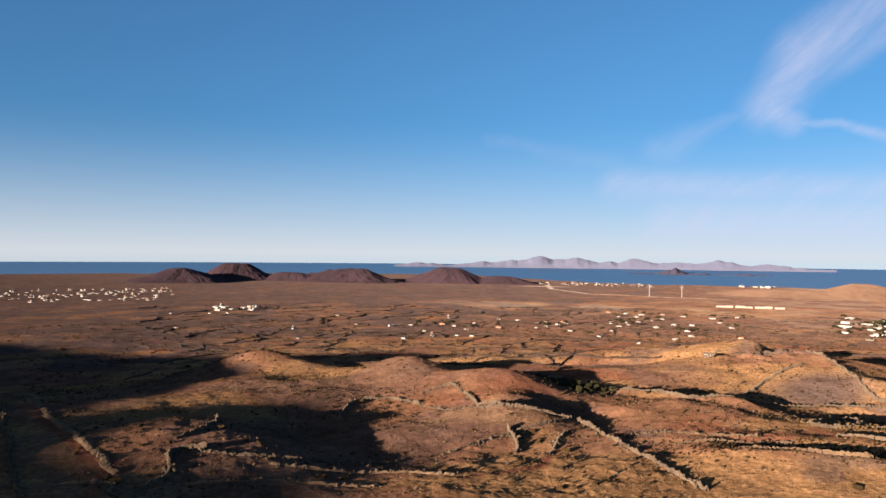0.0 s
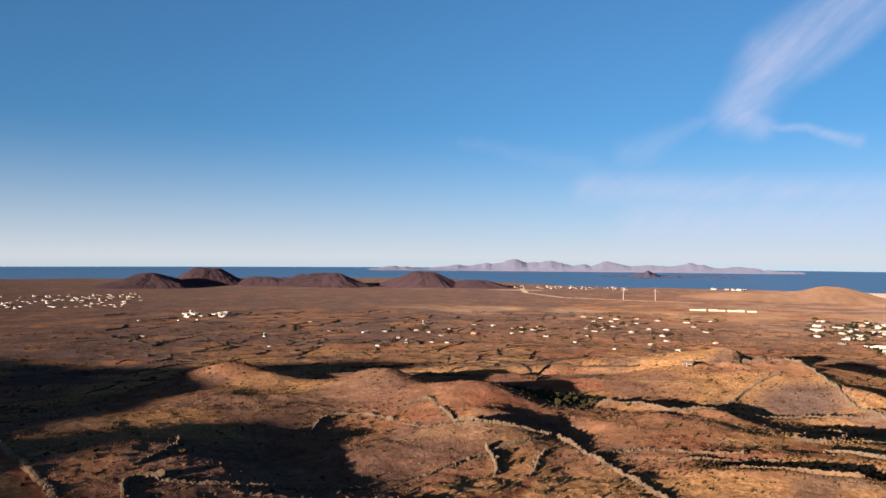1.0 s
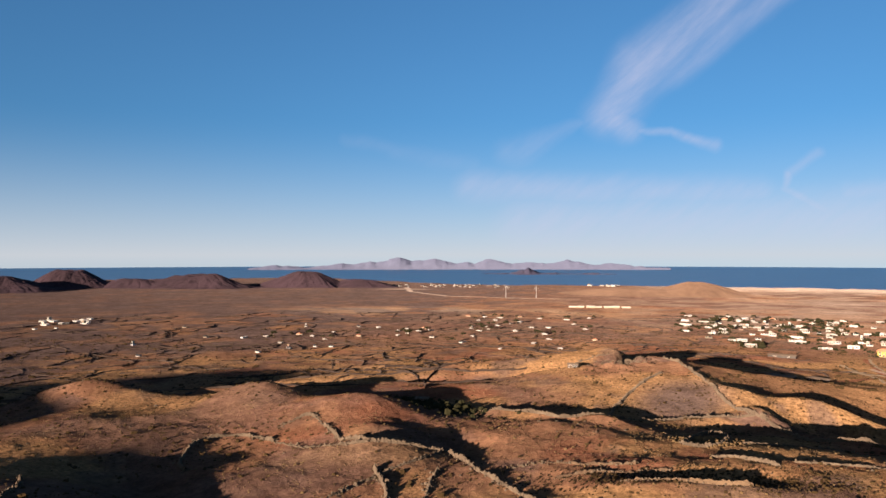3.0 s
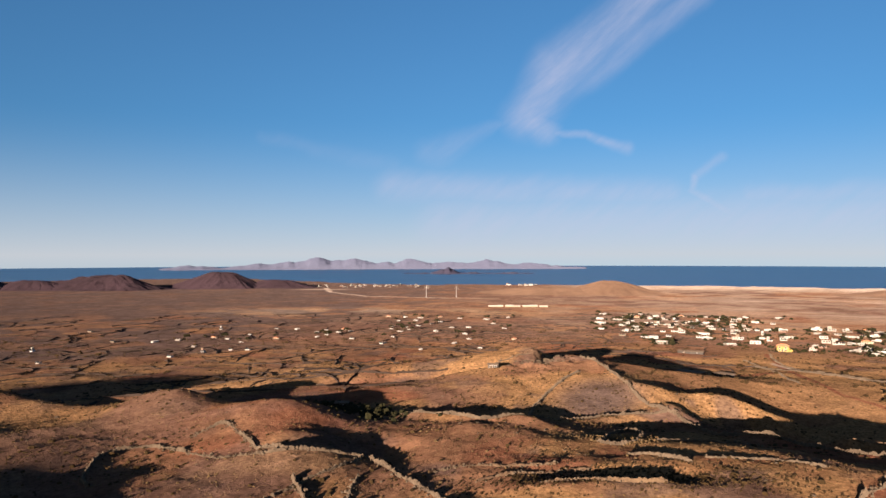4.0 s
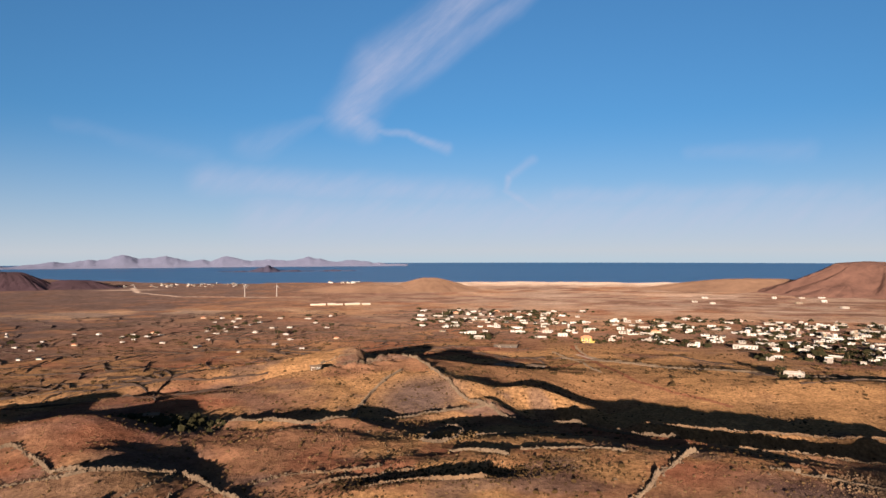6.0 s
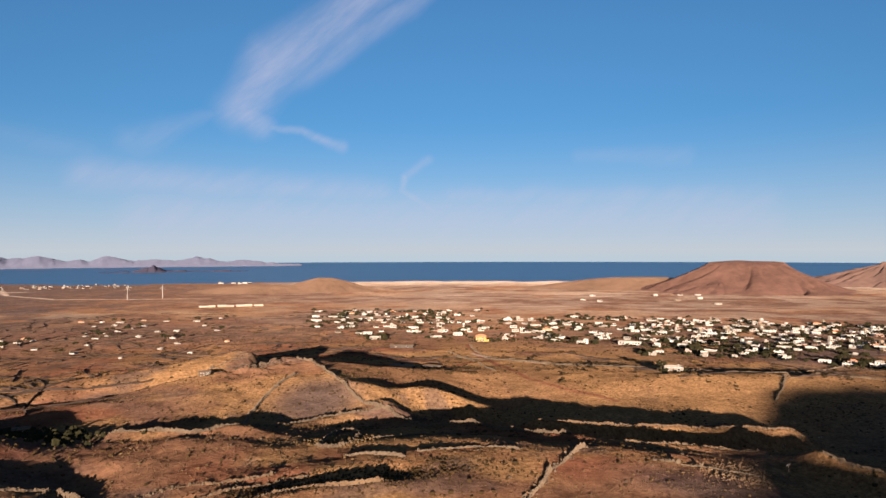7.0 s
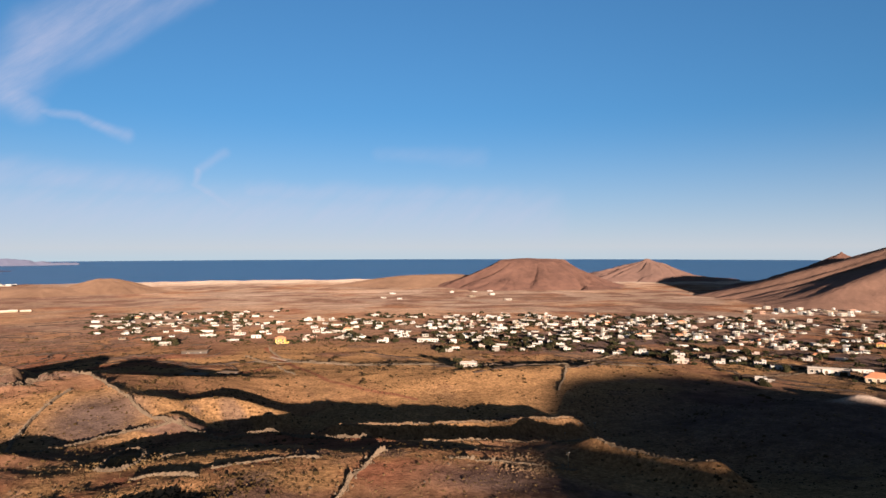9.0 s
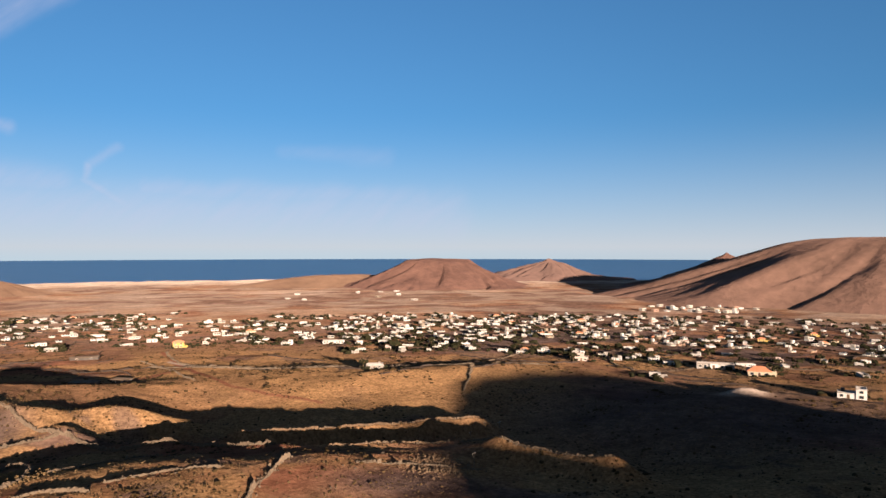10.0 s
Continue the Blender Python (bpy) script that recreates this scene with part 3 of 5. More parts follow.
volcano("volcanic_hill", "broad low rise beside a flat-topped volcano", 21.5, 1560, 22, 330, 150, 0, 0.2, 0.02, material=M_TAN_HILL, seed=14)
volcano("volcanic_hill", "pale red volcano with an open hollow crest", 38.0, 1900, 54, 200, 170, 0, 0.05, 0.06, material=M_PALE_HILL, seed=11, flank_power=1.4)
volcano("volcanic_hill", "red-brown peak behind a large mountain", 51.2, 1600, 70, 300, 190, 0, 0.02, 0.06, material=M_HILL, seed=12, flank_power=1.5)
volcano("volcanic_mountain", "large red-brown mountain with eroded gullies", 62.0, 1305, 104, 515, 365, 48, 0.37, 0.065, 34, material=M_MOUNTAIN, seed=13, bump=0.03, flank_power=1.5, soft_top=0.22)


def far_range(name, label, b0, b1, distance, peaks, base, material, seed):
    """A far mountain range: a crest over a bearing span, lifted at the named peaks."""
    n, m = 260, 14
    b = np.linspace(b0, b1, n)
    crest = np.zeros(n)
    for pb, ph, pw in peaks:
        crest = np.maximum(crest, ph * np.exp(-np.abs((b - pb) / pw) ** 1.5))
    crest = crest * (1 + 0.10 * fbm(b, b * 0, 0.9, 4, seed)) + 2.5 * fbm(b, b * 0 + 3, 0.5, 3, seed + 2)
    crest = np.maximum(crest, 1.0) * smooth(b0, b0 + 1.0, b) * (1 - smooth(b1 - 1.0, b1, b))
    B, V = np.meshgrid(b, np.linspace(-1, 1, m), indexing="ij")
    rad = distance + V * 170
    z = base + (crest[:, None] + 4) * (1 - np.abs(V) ** 1.3) * (1 + 0.25 * fbm(B * 2.2, V * 2, 1.0, 3, seed + 5) * np.abs(V)) - 4
    me = mesh_from(name, np.stack([rad * np.sin(np.radians(B)), rad * np.cos(np.radians(B)), z], -1).reshape(-1, 3), grid_faces(n, m), material)
    return tagged(new(name, me), label, "mountains", kind="structure")


far_range("backdrop_mountains", "mountain range of a far island, haze put into its pale mauve colour", -38.0, -4.0, 3600,
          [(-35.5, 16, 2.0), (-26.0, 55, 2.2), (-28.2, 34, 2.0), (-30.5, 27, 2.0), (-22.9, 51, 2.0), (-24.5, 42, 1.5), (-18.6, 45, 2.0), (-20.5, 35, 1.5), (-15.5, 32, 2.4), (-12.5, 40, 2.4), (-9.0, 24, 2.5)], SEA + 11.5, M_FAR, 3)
far_range("backdrop_islet", "small dark cone of an islet in the strait", -19.5, -8.5, 3000,
          [(-15.6, 26, 0.55), (-16.1, 17, 0.8), (-14.0, 5, 2.0), (-11, 4, 2.0)], SEA, M_ISLET, 8)


# ---------------------------------------------------------------- dry-stone walls
M_STONE = speckled("lava_rubble", (0.053, 0.039, 0.028), (0.130, 0.096, 0.066), 0.5, 0.95, 0.8, 5.0)
# wall stone darkened for the plain: the walls' shadow lines put into the colour
M_PLAIN_WALL = speckled("shade_dark_lava_blocks", (0.026, 0.018, 0.015), (0.062, 0.044, 0.034), 0.5, 0.95, 0.8, 5.0)
M_EARTH_WALL = speckled("earth_and_rubble", (0.072, 0.045, 0.029), (0.160, 0.106, 0.064), 0.7, 0.95, 0.8, 6.0)


def along(points, step):
    """Points at even steps on a soft line through the given ones."""
    p = np.array(points, float)
    for _ in range(2):
        q = np.empty((2 * len(p) - 2, 2))
        q[0::2], q[1::2] = 0.75 * p[:-1] + 0.25 * p[1:], 0.25 * p[:-1] + 0.75 * p[1:]
        p = np.vstack([p[:1], q, p[-1:]])
    s = np.concatenate([[0], np.cumsum(np.hypot(*np.diff(p, axis=0).T))])
    n = max(3, int(s[-1] / step))
    t = np.linspace(0, s[-1], n)
    return np.stack([np.interp(t, s, p[:, 0]), np.interp(t, s, p[:, 1])], -1)


WALL_COUNT = [0]
WALL_LINES = []


def stone_wall(points, height=1.15, width=0.9, step=0.5, label="dry-stone field wall of dark lava rubble", material=None):
    """A rubble wall that follows the ground: a ragged five-sided section, with stones fallen out here and there."""
    WALL_COUNT[0] += 1
    height, width = 0.60 * height, 0.37 * width
    rng = np.random.default_rng(WALL_COUNT[0])
    p = along(points, step)
    d = np.gradient(p, axis=0)
    d /= np.maximum(np.hypot(d[:, 0], d[:, 1]), 1e-6)[:, None]
    side = np.stack([d[:, 1], -d[:, 0]], -1)
    n = len(p)
    s = np.arange(n) * step
    p = p + side * (0.5 * vnoise(s / 7.0, s * 0 + WALL_COUNT[0], 77))[:, None]
    tall = height * (0.85 + 0.35 * vnoise(s / 5.0, s * 0, WALL_COUNT[0]) + rng.uniform(-0.3, 0.3, n) + 0.3 * vnoise(s / 1.7, s * 0, WALL_COUNT[0] + 9))
    tall = np.where(vnoise(s / 9.0, s * 0, WALL_COUNT[0] + 50) < -0.55, tall * 0.2, np.maximum(tall, 0.18))
    if step <= 0.5:
        WALL_LINES.append(p)
    rows = []
    for off, up in ((-0.62, -0.5), (-0.5, 0.45), (-0.22, 0.98), (0.24, 0.95), (0.5, 0.42), (0.62, -0.5)):
        q = p + side * (off * width * 1.3 + rng.uniform(-0.16, 0.16, n))[:, None]
        z = land(p[:, 0], p[:, 1]) + tall * up * (1 + rng.uniform(-0.12, 0.12, n)) if up > 0 else land(q[:, 0], q[:, 1]) - 0.5
        rows.append(np.column_stack([q, z]))
    v = np.stack(rows, 1).reshape(-1, 3)
    f = grid_faces(n, 6)
    me = mesh_from("stone_wall", v, f, material or M_STONE, flat=True)
    return tagged(new("stone_wall", me), label, "wall", "field walls")


BANK = "low earth and rubble bank along a field"
stone_wall([(-214, 86), (-178, 69), (-146, 55), (-125, 46), (-108, 40)], 1.4)
stone_wall([(-246, 107), (-226, 101), (-189, 84), (-152, 70), (-130, 63), (-117, 59), (-110, 57)], 0.9, 3.2, label="thick rubble and earth bank beside a track", material=M_EARTH_WALL)
stone_wall([(-262, 107), (-245, 103), (-210, 90)], 1.3)
stone_wall([(-136, 101), (-127, 92), (-123, 87), (-120, 80), (-120, 77)], 1.3)
stone_wall([(-109, 76), (-114, 72), (-109, 67), (-104, 64), (-102, 61), (-99, 54), (-94, 46)], 1.7, 1.3)
stone_wall([(-112, 46), (-109, 50), (-107, 55), (-101, 50)], 1.0)
stone_wall([(-113, 72), (-104, 77), (-99, 84), (-93, 91), (-86, 97), (-81, 103)], 1.0, 1.4)
stone_wall([(-95, 80), (-88, 83), (-81, 88), (-71, 93), (-62, 96)], 0.7, 1.6, label=BANK, material=M_EARTH_WALL)
stone_wall([(-97, 62), (-92, 67), (-88, 73), (-79, 76), (-70, 82)], 0.7, 1.6, label=BANK, material=M_EARTH_WALL)
stone_wall([(-119, 130), (-125, 134), (-129, 140), (-132, 146), (-134, 151), (-133, 156), (-126, 161), (-113, 158), (-94, 149), (-80, 150), (-66, 160)], 1.5, 1.2)
stone_wall([(-119, 167), (-117, 173), (-115, 176), (-111, 174), (-104, 168), (-95, 158), (-86, 152), (-78, 151), (-72, 155)], 1.5, 1.1)
stone_wall([(-66, 162), (-58, 153), (-52, 145), (-47, 141), (-43, 138), (-39, 134), (-30, 124), (-20, 114)], 1.5, 1.1)
stone_wall([(-66, 162), (-66, 151), (-67, 145), (-70, 139), (-72, 130), (-74, 120), (-76, 112)], 1.0)
stone_wall([(-73, 138), (-69, 132), (-65, 127), (-62, 121)], 1.6, 1.2)
stone_wall([(-60, 143), (-58, 135), (-57, 131), (-55, 123)], 0.9)
stone_wall([(-75, 213), (-60, 210), (-49, 205), (-42, 202), (-36, 206), (-30, 212), (-20, 224), (-7, 232), (6, 238)], 1.5, 1.2)
stone_wall([(-28, 312), (-24, 306), (-19, 299), (-14, 288), (-9, 272), (-4, 256), (0, 248), (4, 241), (9, 236)], 1.7, 1.5)
stone_wall([(9, 236), (14, 229), (18, 219), (23, 216), (30, 214), (36, 212), (41, 206), (46, 198), (50, 191), (55, 186)], 1.8, 1.5)
stone_wall([(-36, 221), (-36, 240), (-34, 255), (-31, 266), (-26, 284)], 1.3, 1.8)
stone_wall([(-11, 180), (-10, 192), (-8, 204), (-4, 210), (-1, 203), (-1, 188), (-6, 179), (-11, 180)], 1.6, 1.8, label="ruined rubble enclosure overgrown with dry scrub")
stone_wall([(2, 188), (10, 191), (15, 191), (23, 198), (29, 199)], 0.8)
stone_wall([(13, 166), (24, 169), (30, 168), (36, 164)], 0.8)
stone_wall([(53, 167), (49, 163), (45, 156), (41, 151), (38, 146), (33, 138), (27, 129)], 1.7, 1.2)
stone_wall([(-34, 145), (-23, 150), (-17, 152), (-12, 153)], 1.0, 1.8, label=BANK, material=M_EARTH_WALL)
stone_wall([(-19, 139), (-14, 143), (-10, 142), (-6, 141), (4, 143)], 1.1, 1.8, label=BANK, material=M_EARTH_WALL)
stone_wall([(-45, 151), (-37, 156), (-31, 154), (-19, 156)], 1.1, 1.6, label=BANK, material=M_EARTH_WALL)
stone_wall([(-4, 168), (3, 168), (9, 160)], 1.0, 1.4)
stone_wall([(-52, 321), (-60, 311), (-66, 303)], 0.7)
stone_wall([(54, 217), (82, 217), (112, 217), (129, 216), (138, 216)], 1.0, 1.6, label="rubble crest of a sunlit bank", material=M_EARTH_WALL)
stone_wall([(69, 183), (84, 182), (94, 182), (104, 179)], 1.0, 1.5, label="rubble crest of a sunlit bank", material=M_EARTH_WALL)
stone_wall([(66, 158), (79, 156), (88, 152), (96, 150)], 0.8)
stone_wall([(78, 520), (72, 451), (84, 412), (108, 386), (150, 370)], 1.1)
stone_wall([(178, 368), (190, 336), (208, 332), (250, 372), (286, 390)], 1.1)
stone_wall([(206, 330), (186, 300), (166, 274)], 1.1)
stone_wall([(56, 470), (64, 415), (65, 352)], 1.0)
stone_wall([(112, 200), (126, 206), (140, 206)], 0.9)
stone_wall([(317, 346), (291, 311), (286, 292)], 1.0)
stone_wall([(285, 283), (322, 281), (351, 278), (372, 256), (417, 229)], 1.1)
stone_wall([(56, 436), (94, 392), (133, 363), (165, 361), (198, 355), (221, 333), (248, 318)], 1.3, 1.3, label="long terrace wall of dark rubble below the village")
stone_wall([(111, 164), (114, 154), (118, 147), (122, 140), (124, 133)], 0.9, 1.0, label="low rubble wall along a shaded ridge")
stone_wall([(-379, 177), (-408, 208), (-370, 213)], 1.2)


def field_walls():
    """The net of old field walls over the plain: short straight runs, many of them broken."""
    rng = random.Random(5)
    made = 0
    while made < 460:
        b, r = rng.uniform(-58, 4), 300 + 620 * rng.random() ** 1.15
        if b > -24 and r < 430:
            continue
        x, y = at_bearing(b, r)
        lean = radians(rng.choice((-32, 58, 20, 100)) + rng.uniform(-14, 14))
        n = rng.uniform(16, 70)
        bend = rng.uniform(-0.9, 0.9)
        pts = [(x, y), (x + 0.5 * n * math.sin(lean), y + 0.5 * n * math.cos(lean)), (x + n * math.sin(lean + bend), y + n * math.cos(lean + bend))]
        stone_wall(pts, rng.uniform(0.7, 1.5), 1.0, 1.6, "old lava-stone wall across the plain", M_PLAIN_WALL)
        made += 1
    made = 0
    while made < 70:
        b, r = rng.uniform(20, 62), rng.uniform(340, 760)
        x, y = at_bearing(b, r)
        lean = radians(rng.choice((-20, 70)) + rng.uniform(-8, 8))
        n = rng.uniform(20, 60)
        stone_wall([(x, y), (x + 0.5 * n * math.sin(lean), y + 0.5 * n * math.cos(lean)), (x + n * math.sin(lean), y + n * math.cos(lean))], 1.3, 1.0, 1.8, "field wall between village plots", M_PLAIN_WALL)
        made += 1


field_walls()


# ---------------------------------------------------------------- houses
M_WHITE = speckled("whitewash", (0.205, 0.180, 0.155), (0.455, 0.435, 0.410), 1.5, 0.85, 0.1, 6.0, spread=0.9)
M_CREAM = speckled("cream_render", (0.297, 0.243, 0.169), (0.378, 0.311, 0.223), 1.5, 0.85, 0.1, 6.0, spread=0.5)
M_YELLOW = speckled("yellow_render", (0.324, 0.216, 0.054), (0.378, 0.270, 0.081), 1.5, 0.85, 0.1, 6.0)
M_PINK = speckled("pale_pink_render", (0.324, 0.243, 0.209), (0.405, 0.317, 0.277), 1.5, 0.85, 0.1, 6.0)
M_GREY = speckled("grey_concrete", (0.060, 0.050, 0.043), (0.102, 0.086, 0.074), 1.2, 0.9, 0.3, 6.0)
M_TERRACE = speckled("pale_roof_screed", (0.270, 0.236, 0.203), (0.378, 0.338, 0.297), 1.5, 0.9, 0.1, 6.0)
M_TILE = speckled("terracotta_tiles", (0.286, 0.110, 0.055), (0.396, 0.165, 0.088), 0.4, 0.85, 0.6, 4.0)
M_DUSTY_ROOF = speckled("dusty_roof", (0.07, 0.05, 0.036), (0.115, 0.085, 0.062), 1.2, 0.9, 0.3, 6.0)
M_WOOD = speckled("brown_door_wood", (0.06, 0.035, 0.02), (0.11, 0.065, 0.035), 0.3, 0.6, 0.2, 2.0)
M_FRAME = speckled("window_frame_paint", (0.390, 0.351, 0.299), (0.546, 0.494, 0.429), 0.3, 0.5, 0.1, 2.0)
M_STEEL = speckled("galvanised_steel", (0.40, 0.40, 0.40), (0.55, 0.55, 0.54), 0.4, 0.45, 0.1, 3.0, 0.6)
M_PALE_STEEL = speckled("white_tower_paint", (0.255, 0.240, 0.232), (0.330, 0.315, 0.300), 0.8, 0.45, 0.05, 6.0)
M_POLE = speckled("weathered_pole", (0.06, 0.05, 0.04), (0.11, 0.095, 0.08), 0.3, 0.9, 0.3, 2.0)
M_PANE, _nt, _b = shader("window_glass", 0.08)
_b.inputs["Base Color"].default_value = (0.02, 0.025, 0.03, 1)
_b.inputs["Specular IOR Level"].default_value = 0.5


def box(bm, x0, y0, z0, x1, y1, z1, bevel=0.0):
    v = [bm.verts.new(c) for c in ((x0, y0, z0), (x1, y0, z0), (x1, y1, z0), (x0, y1, z0), (x0, y0, z1), (x1, y0, z1), (x1, y1, z1), (x0, y1, z1))]
    faces = [bm.faces.new([v[i] for i in q]) for q in ((0, 3, 2, 1), (4, 5, 6, 7), (0, 1, 5, 4), (1, 2, 6, 5), (2, 3, 7, 6), (3, 0, 4, 7))]
    if bevel:
        edges = {e for f in faces for e in f.edges}
        bmesh.ops.bevel(bm, geom=list(edges), offset=bevel, segments=1, affect="EDGES")


def part(name, bm, material, parent, label="", smooth_shade=False):
    """Links a bmesh as one mesh object under a thing or a part."""
    me = bpy.data.meshes.new(name)
    bm.to_mesh(me)
    bm.free()
    me.materials.append(material)
    if smooth_shade:
        me.polygons.foreach_set("use_smooth", [True] * len(me.polygons))
    ob = new(name, me)
    ob.parent = parent
    if label:
        tagged(ob, label)
    return ob


def opening(parent, name, x, y, z, w, h, face, leaf):
    """A window or door on the face that looks along -y or +x or -x, standing 5 cm proud in its frame, with its leaf set back."""
    bm = bmesh.new()
    fr, dp = 0.09, 0.07
    box(bm, -w / 2 - fr, -dp, -fr, w / 2 + fr, 0.02, 0)
    box(bm, -w / 2 - fr, -dp, h, w / 2 + fr, 0.02, h + fr)
    box(bm, -w / 2 - fr, -dp, 0, -w / 2, 0.02, h)
    box(bm, w / 2, -dp, 0, w / 2 + fr, 0.02, h)
    ob = part(name, bm, M_FRAME, parent)
    bm = bmesh.new()
    box(bm, -w / 2, -0.03, 0, w / 2, 0.02, h)
    inner = part("leaf" if name == "door" else "pane", bm, leaf, ob)
    ob.matrix_local = pose(x, y, z, 0, 0, face)
    return ob


def blocks_house(label, blocks, openings, material, category="house", group="village houses", tiled=None, extra=None):
    """A house of whitewashed blocks (x0, y0, x1, y1, z0, z1); each block has a parapet and a sunk roof terrace, or a tiled roof."""
    h = new("house")
    k_xy, k_z = 0.58, 0.51
    blocks = [(x0 * k_xy, y0 * k_xy, x1 * k_xy, y1 * k_xy, z0 * k_z, z1 * k_z) for x0, y0, x1, y1, z0, z1 in blocks]
    openings = [(n, x * k_xy, y * k_xy, z * k_z, w * 0.75, hh * 0.66, face) for n, x, y, z, w, hh, face in openings]
    for k, (x0, y0, x1, y1, z0, z1) in enumerate(blocks):
        bm = bmesh.new()
        box(bm, x0, y0, z0 - (1.5 if z0 == 0 else 0), x1, y1, z1, 0.04)
        part("wall", bm, material, h)
        bm = bmesh.new()
        if tiled and k in tiled:
            e, rise = 0.35, 0.28 * min(x1 - x0, y1 - y0)
            xm, ym = (x0 + x1) / 2, (y0 + y1) / 2
            long_x = (x1 - x0) > (y1 - y0)
            hip = 0.4 * min(x1 - x0, y1 - y0)
            base = [bm.verts.new(c) for c in ((x0 - e, y0 - e, z1 + 0.004), (x1 + e, y0 - e, z1 + 0.004), (x1 + e, y1 + e, z1 + 0.004), (x0 - e, y1 + e, z1 + 0.004))]
            eave = [bm.verts.new((v.co.x, v.co.y, z1 + 0.15)) for v in base]
            a, b = (((x0 + hip, ym), (x1 - hip, ym)) if long_x else ((xm, y0 + hip), (xm, y1 - hip)))
            ra, rb = bm.verts.new((*a, z1 + rise)), bm.verts.new((*b, z1 + rise))
            bm.faces.new(base[::-1])
            for i in range(4):
                bm.faces.new((base[i], base[(i + 1) % 4], eave[(i + 1) % 4], eave[i]))
            if long_x:
                bm.faces.new((eave[0], eave[1], rb, ra)), bm.faces.new((eave[1], eave[2], rb)), bm.faces.new((eave[2], eave[3], ra, rb)), bm.faces.new((eave[3], eave[0], ra))
            else:
                bm.faces.new((eave[0], eave[1], ra)), bm.faces.new((eave[1], eave[2], rb, ra)), bm.faces.new((eave[2], eave[3], rb)), bm.faces.new((eave[3], eave[0], ra, rb))
            part("roof", bm, M_TILE, h, "red-brown tiled hip roof")
        else:
            w = 0.22
            box(bm, x0, y0, z1 + 0.004, x1, y0 + w, z1 + 0.32), box(bm, x0, y1 - w, z1 + 0.004, x1, y1, z1 + 0.32)
            box(bm, x0, y0 + w, z1 + 0.004, x0 + w, y1 - w, z1 + 0.32), box(bm, x1 - w, y0 + w, z1 + 0.004, x1, y1 - w, z1 + 0.32)
            roof = part("parapet", bm, material, h)
            bm = bmesh.new()
            box(bm, x0 + w, y0 + w, z1 + 0.004, x1 - w, y1 - w, z1 + 0.08)
            part("roof_terrace", bm, M_TERRACE, roof)
    for name, x, y, z, w, hh, face in openings:
        opening(h, name, x, y, z, w, hh, face, M_WOOD if name == "door" else M_PANE)
    if extra:
        extra(h)
    return tagged(h, label, category, group)


def tank(x, y, z):
    def add(h):
        bm = bmesh.new()
        bmesh.ops.create_cone(bm, cap_ends=True, segments=10, radius1=0.6, radius2=0.55, depth=1.2)
        ob = part("water_tank", bm, M_GREY, h, "grey rooftop water tank", True)
        ob.location = (x * 0.58, y * 0.58, z * 0.51 + 0.6)
    return add


def chimney(x, y, z):
    def add(h):
        bm = bmesh.new()
        box(bm, -0.35, -0.35, -0.2, 0.35, 0.35, 0.75, 0.03), box(bm, -0.42, -0.42, 0.75, 0.42, 0.42, 0.86)
        ob = part("chimney", bm, M_WHITE, h)
        ob.location = (x * 0.58, y * 0.58, z * 0.51)
    return add


